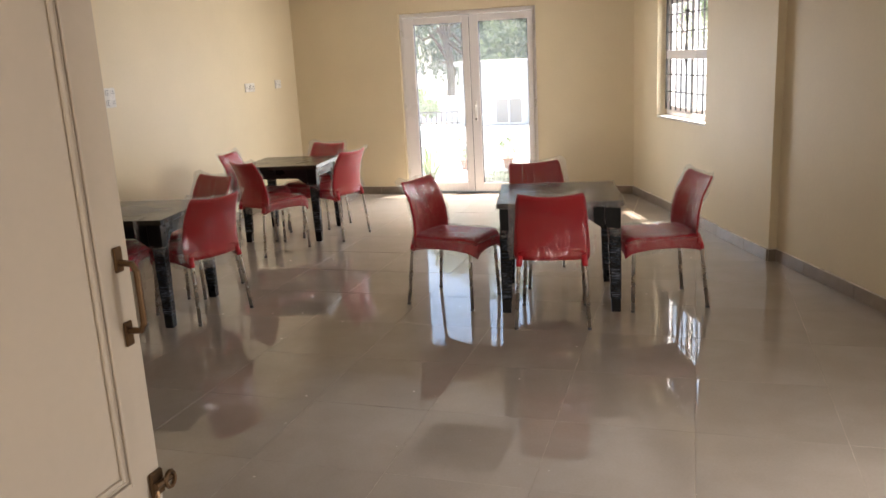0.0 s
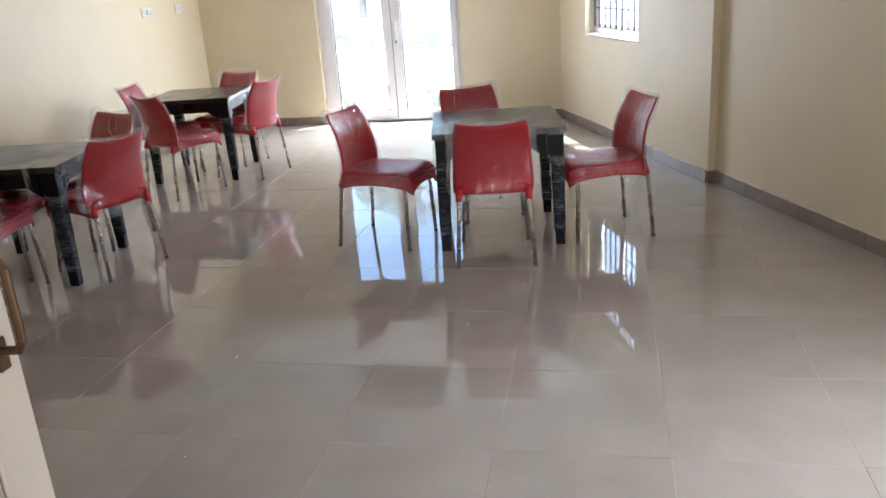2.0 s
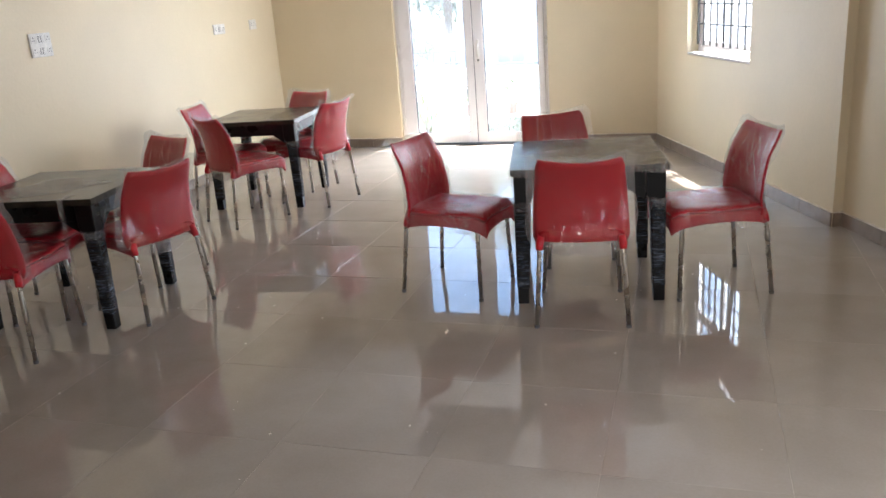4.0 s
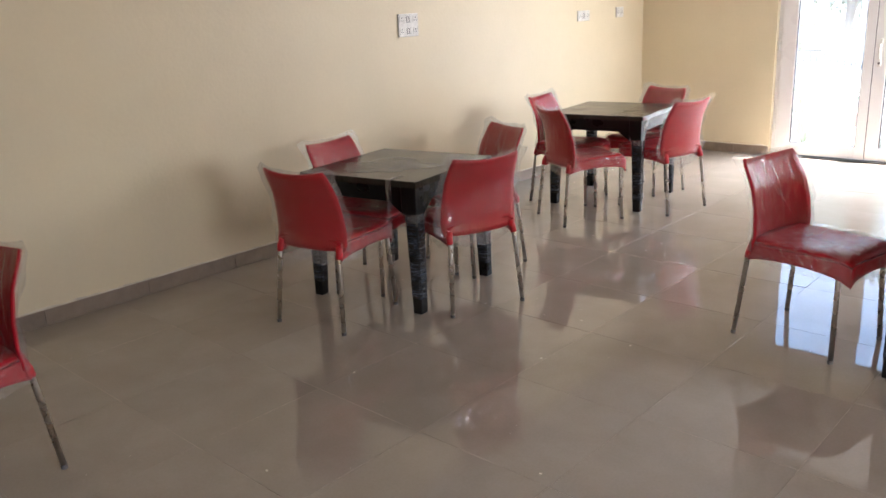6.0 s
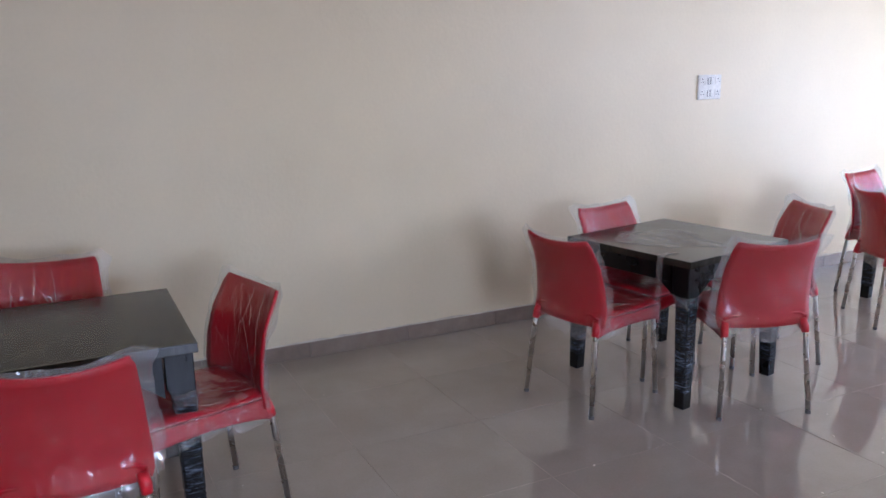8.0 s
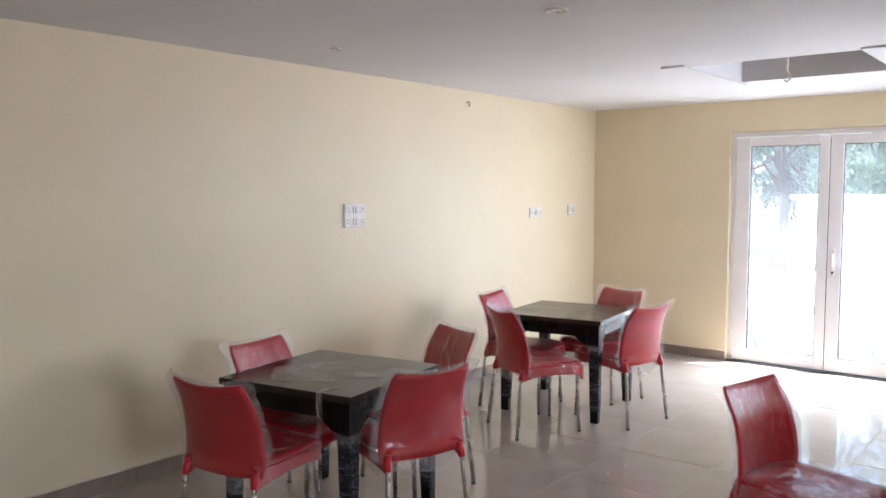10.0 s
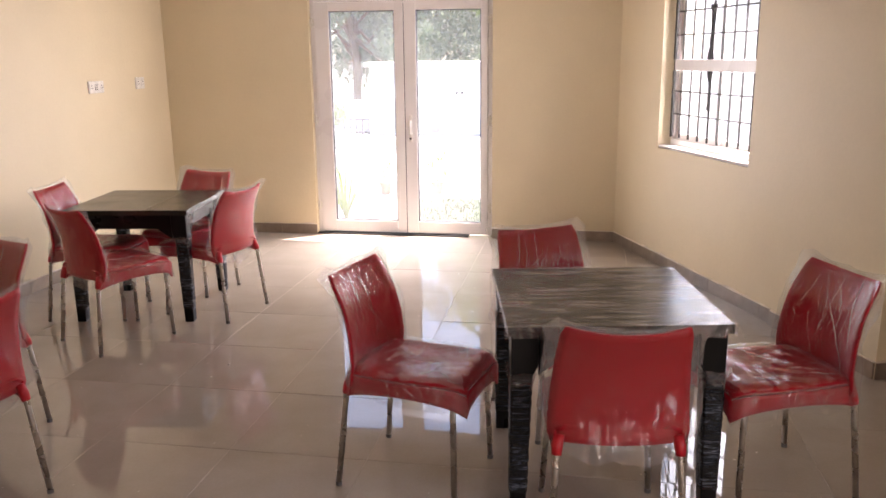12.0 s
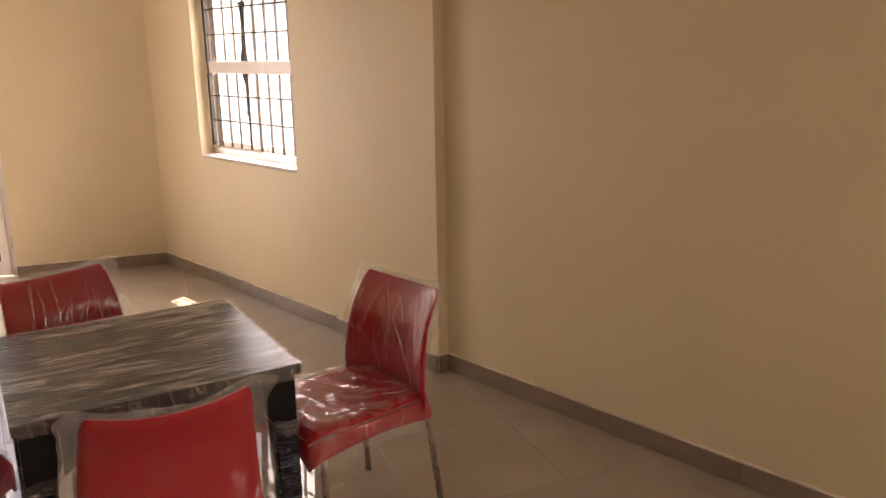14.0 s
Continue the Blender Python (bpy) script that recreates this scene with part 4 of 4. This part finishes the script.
        for a, b in zip(rows, rows[1:]):
            bm.faces.new((a[0], a[1], b[1], b[0]))
            bm.faces.new((a[1], a[2], b[2], b[1]))

    folds = bmesh.new()
    for k in range(16):
        knot = rng.choice((((0.1, 1.3), (0.5, 2.4)), ((0.85, 1.3), (0.6, 2.4)), ((0.3, 1.6), (0.1, 2.2)), ((0.95, 1.4), (0.4, 2.0)))[seed % 4])
        u0, v0 = rng.uniform(0.06, 0.94), rng.uniform(0.08, 0.7)
        span, bend = rng.uniform(0.15, 0.6), rng.uniform(-0.04, 0.04)
        off = 0.021

        def path(q, u0=u0, v0=v0, knot=knot, span=span, bend=bend, off=off):
            w = q * span
            u = u0 + (knot[0] - u0) * w + bend * math.sin(q * 3.1) + 0.006 * math.sin(q * 17)
            v = v0 + (knot[1] - v0) * w
            return back_point(min(0.97, max(0.03, u)), min(0.97, max(0.05, v)), 0.004, off)
        fold_strip(folds, path, rng.uniform(0.0006, 0.002), lambda q: Vector((0, 1, 0)))
    for k in range(9):
        u0, v0, a = rng.uniform(0.08, 0.92), rng.uniform(0.1, 0.9), rng.choice((0.1, 0.4, -0.3, 0.2, 1.3)) + rng.uniform(-0.3, 0.3)
        span, bend = rng.uniform(0.12, 0.5), rng.uniform(-0.06, 0.06)

        def path(q, u0=u0, v0=v0, a=a, span=span, bend=bend):
            u = u0 + math.cos(a) * (q - 0.5) * span + bend * math.sin(q * 3.1)
            v = v0 + math.sin(a) * (q - 0.5) * span + 0.01 * math.sin(q * 14)
            p = seat_point(min(0.97, max(0.03, u)), min(0.97, max(0.03, v)), 0.006, 0.02)
            return p
        fold_strip(folds, path, rng.uniform(0.0008, 0.0036), lambda q: Vector((0, 0, 1)))
    part("film_folds", folds, FOLD, t, "sharp shiny folds of the polythene", kind="stuff", smooth=True)
    part("seat_hem", cov, MILKY2, t, "ragged hanging polythene edge", smooth=True)
    return t


masters = [chair(k + 1) for k in range(4)]
CHAIRS = [
    # back feet's middle, the way it faces, the master, label
    ((2.992, -4.175), (0.975, -0.22), 0, "red plastic cafe chair in creased polythene beside the film-covered table"),
    ((3.984, -4.757), (-0.135, 0.99), 1, "red plastic cafe chair in polythene pushed up to a film-covered table"),
    ((4.790, -4.000), (-0.928, -0.373), 2, "red plastic cafe chair in wrinkled polythene angled towards a black table"),
    ((3.641, -3.413), (0.465, -0.885), 3, "red plastic cafe chair in polythene, turned slightly at the film-covered table"),
    ((1.226, -5.563), (-0.18, 0.98), 1, "red plastic cafe chair in polythene at the table with torn film"),
    ((1.795, -4.820), (-0.948, 0.32), 3, "red plastic cafe chair in polythene at the table with torn film"),
    ((1.259, -3.974), (-0.35, -0.937), 0, "red plastic cafe chair in clear polythene between two black tables"),
    ((0.690, -4.886), (0.99, 0.145), 2, "red plastic cafe chair in clear polythene against the cream wall"),
    ((1.033, -3.155), (0.48, 0.87), 0, "red plastic cafe chair in clear polythene turned askew at its table"),
    ((0.508, -2.516), (0.99, 0.13), 3, "red plastic cafe chair in baggy polythene beside the cream wall"),
    ((1.722, -2.395), (-0.98, 0.2), 2, "red plastic cafe chair in bulging polythene facing the cream wall"),
    ((1.175, -1.722), (-0.23, -0.97), 1, "red plastic cafe chair in clear polythene backed to the garden door"),
    ((1.936, -7.675), (-1.0, 0.05), 1, "red plastic cafe chair in polythene at the table with dusty film"),
    ((1.338, -7.022), (0.242, -0.970), 2, "red plastic cafe chair in polythene at the table with dusty film"),
    ((0.563, -7.674), (0.99, -0.16), 0, "red plastic cafe chair in polythene between cream wall and table"),
    ((1.120, -8.530), (0.05, 1.0), 3, "red plastic cafe chair in clear polythene near the entrance"),
]
used = set()
for (x, y), (fx, fy), k, label in CHAIRS:
    m = pose(x, y, 0, 0, 0, math.degrees(math.atan2(-fx, fy)))
    if k not in used:
        used.add(k)
        ob = masters[k]
        ob.matrix_world = m
    else:
        ob = copy_thing(masters[k], m)
    tagged(ob, label, "chair", "cafe chairs round the tables")


# ---- skirting and floor tiles ----
def strip(n_len, thick, h, gap=0.002):
    return box(0, n_len - gap, 0, thick, 0.0015, h, 0.0015)


floor = tagged(part("floor", trim_east(box(-0.2, 8.3, -12.4, 0.2, -0.06, -0.0014)), GROUT), "", "", "", "structure")
skirting = tagged(part("baseboard", box(0, 0.003, -9.12, 0, 0.0, 0.085), GROUT), "", "", "", "structure")
mesh_of = {}


def skirt_run(m, length, first):
    seg = max(8, int(length / 0.03))
    rag = [0.0925 + 0.014 * max(0, noise.noise((k * 0.37, length, 0.5))) + 0.005 * noise.noise((k * 1.7, length, 2)) for k in range(seg + 1)]
    bm = bmesh.new()
    rows = [[bm.verts.new((length * k / seg, y, z)) for y, z in ((-0.001, 0.086), (-0.0105, 0.086), (-0.0105, rag[k]), (-0.001, rag[k] + 0.003))] for k in range(seg + 1)]
    for p, q in zip(rows, rows[1:]):
        for j in range(3):
            bm.faces.new((p[j], p[j + 1], q[j + 1], q[j]))
    part("cement_fillet", bm, CEMENT, skirting, at=m)
    at, step = 0.0, first
    while at < length - 0.01:
        step = min(step, length - at)
        key = round(step, 3)
        if key not in mesh_of:
            me = bpy.data.meshes.new("skirting_tile")
            bm = strip(step, 0.012, 0.09)
            bm.to_mesh(me)
            bm.free()
            me.materials.append(SKIRT)
            mesh_of[key] = me
        ob = new("skirting_tile", mesh_of[key])
        ob.parent = skirting
        ob.matrix_world = m @ pose(at, -0.0125 - random.uniform(0, 0.0015), 0, 0, 0, random.uniform(-0.12, 0.12))
        at, step = at + step, 0.6


skirt_run(pose(0, -9.12, 0, 0, 0, 90) , 9.12 - 0.0, 0.32)
skirt_run(pose(0, 0, 0), DX0, 0.45)
skirt_run(pose(DX1, 0, 0), 4.12 - DX1, 0.6)
skirt_run(EAST, 2.33, 0.4)
skirt_run(EAST @ pose(2.33, -0.020, 0), 0.88, 0.5)
skirt_run(EAST @ pose(3.21, -0.020, 0, 0, 0, 90), 0.065, 0.3)
skirt_run(EAST @ pose(3.21, 0.045, 0), 6.7, 0.42)

grit, rng = bmesh.new(), random.Random(77)
for _ in range(150):
    x, y, r = rng.uniform(0.4, 5.0), rng.uniform(-7.6, -1.2), rng.choice((0.0015, 0.002, 0.0025, 0.005))
    if x < 4.0 - 0.41 * y - 0.2:
        box(-r, r, -r * 0.7, r * 0.7, 0.0, r * 0.5, r * 0.15, grit, m=pose(x, y, 0.0004, 0, 0, rng.uniform(0, 180)))
grit_ob = part("plaster_crumbs", grit, CEMENT, kind="stuff", label="tiny crumbs of plaster scattered on the tiles")
tagged(grit_ob, "tiny pale crumbs of plaster scattered on floor tiles", "debris", "", "stuff")

tile_mesh = bpy.data.meshes.new("floor_tile")
bm = box(-0.2992, 0.2992, -0.2992, 0.2992, -0.008, 0, 0.0008)
bm.to_mesh(tile_mesh)
bm.free()
tile_mesh.materials.append(TILE)
rng = random.Random(12)
for i in range(14):
    for j in range(21):
        cx, cy = 0.3 + 0.6 * i, 0.32 - 0.6 * j
        if cx - 0.3 > 4.3 - 0.41 * (cy - 0.3) or (cy < -9.4 and not 2.6 < cx < 6.7) or cy < -11.9:
            continue
        ob = new("floor_tile", tile_mesh)
        ob.parent = floor
        ob.matrix_world = pose(cx, cy, rng.uniform(-0.0004, 0.0), rng.uniform(-0.11, 0.11), rng.uniform(-0.11, 0.11), rng.choice((0, 90, 180, 270)))
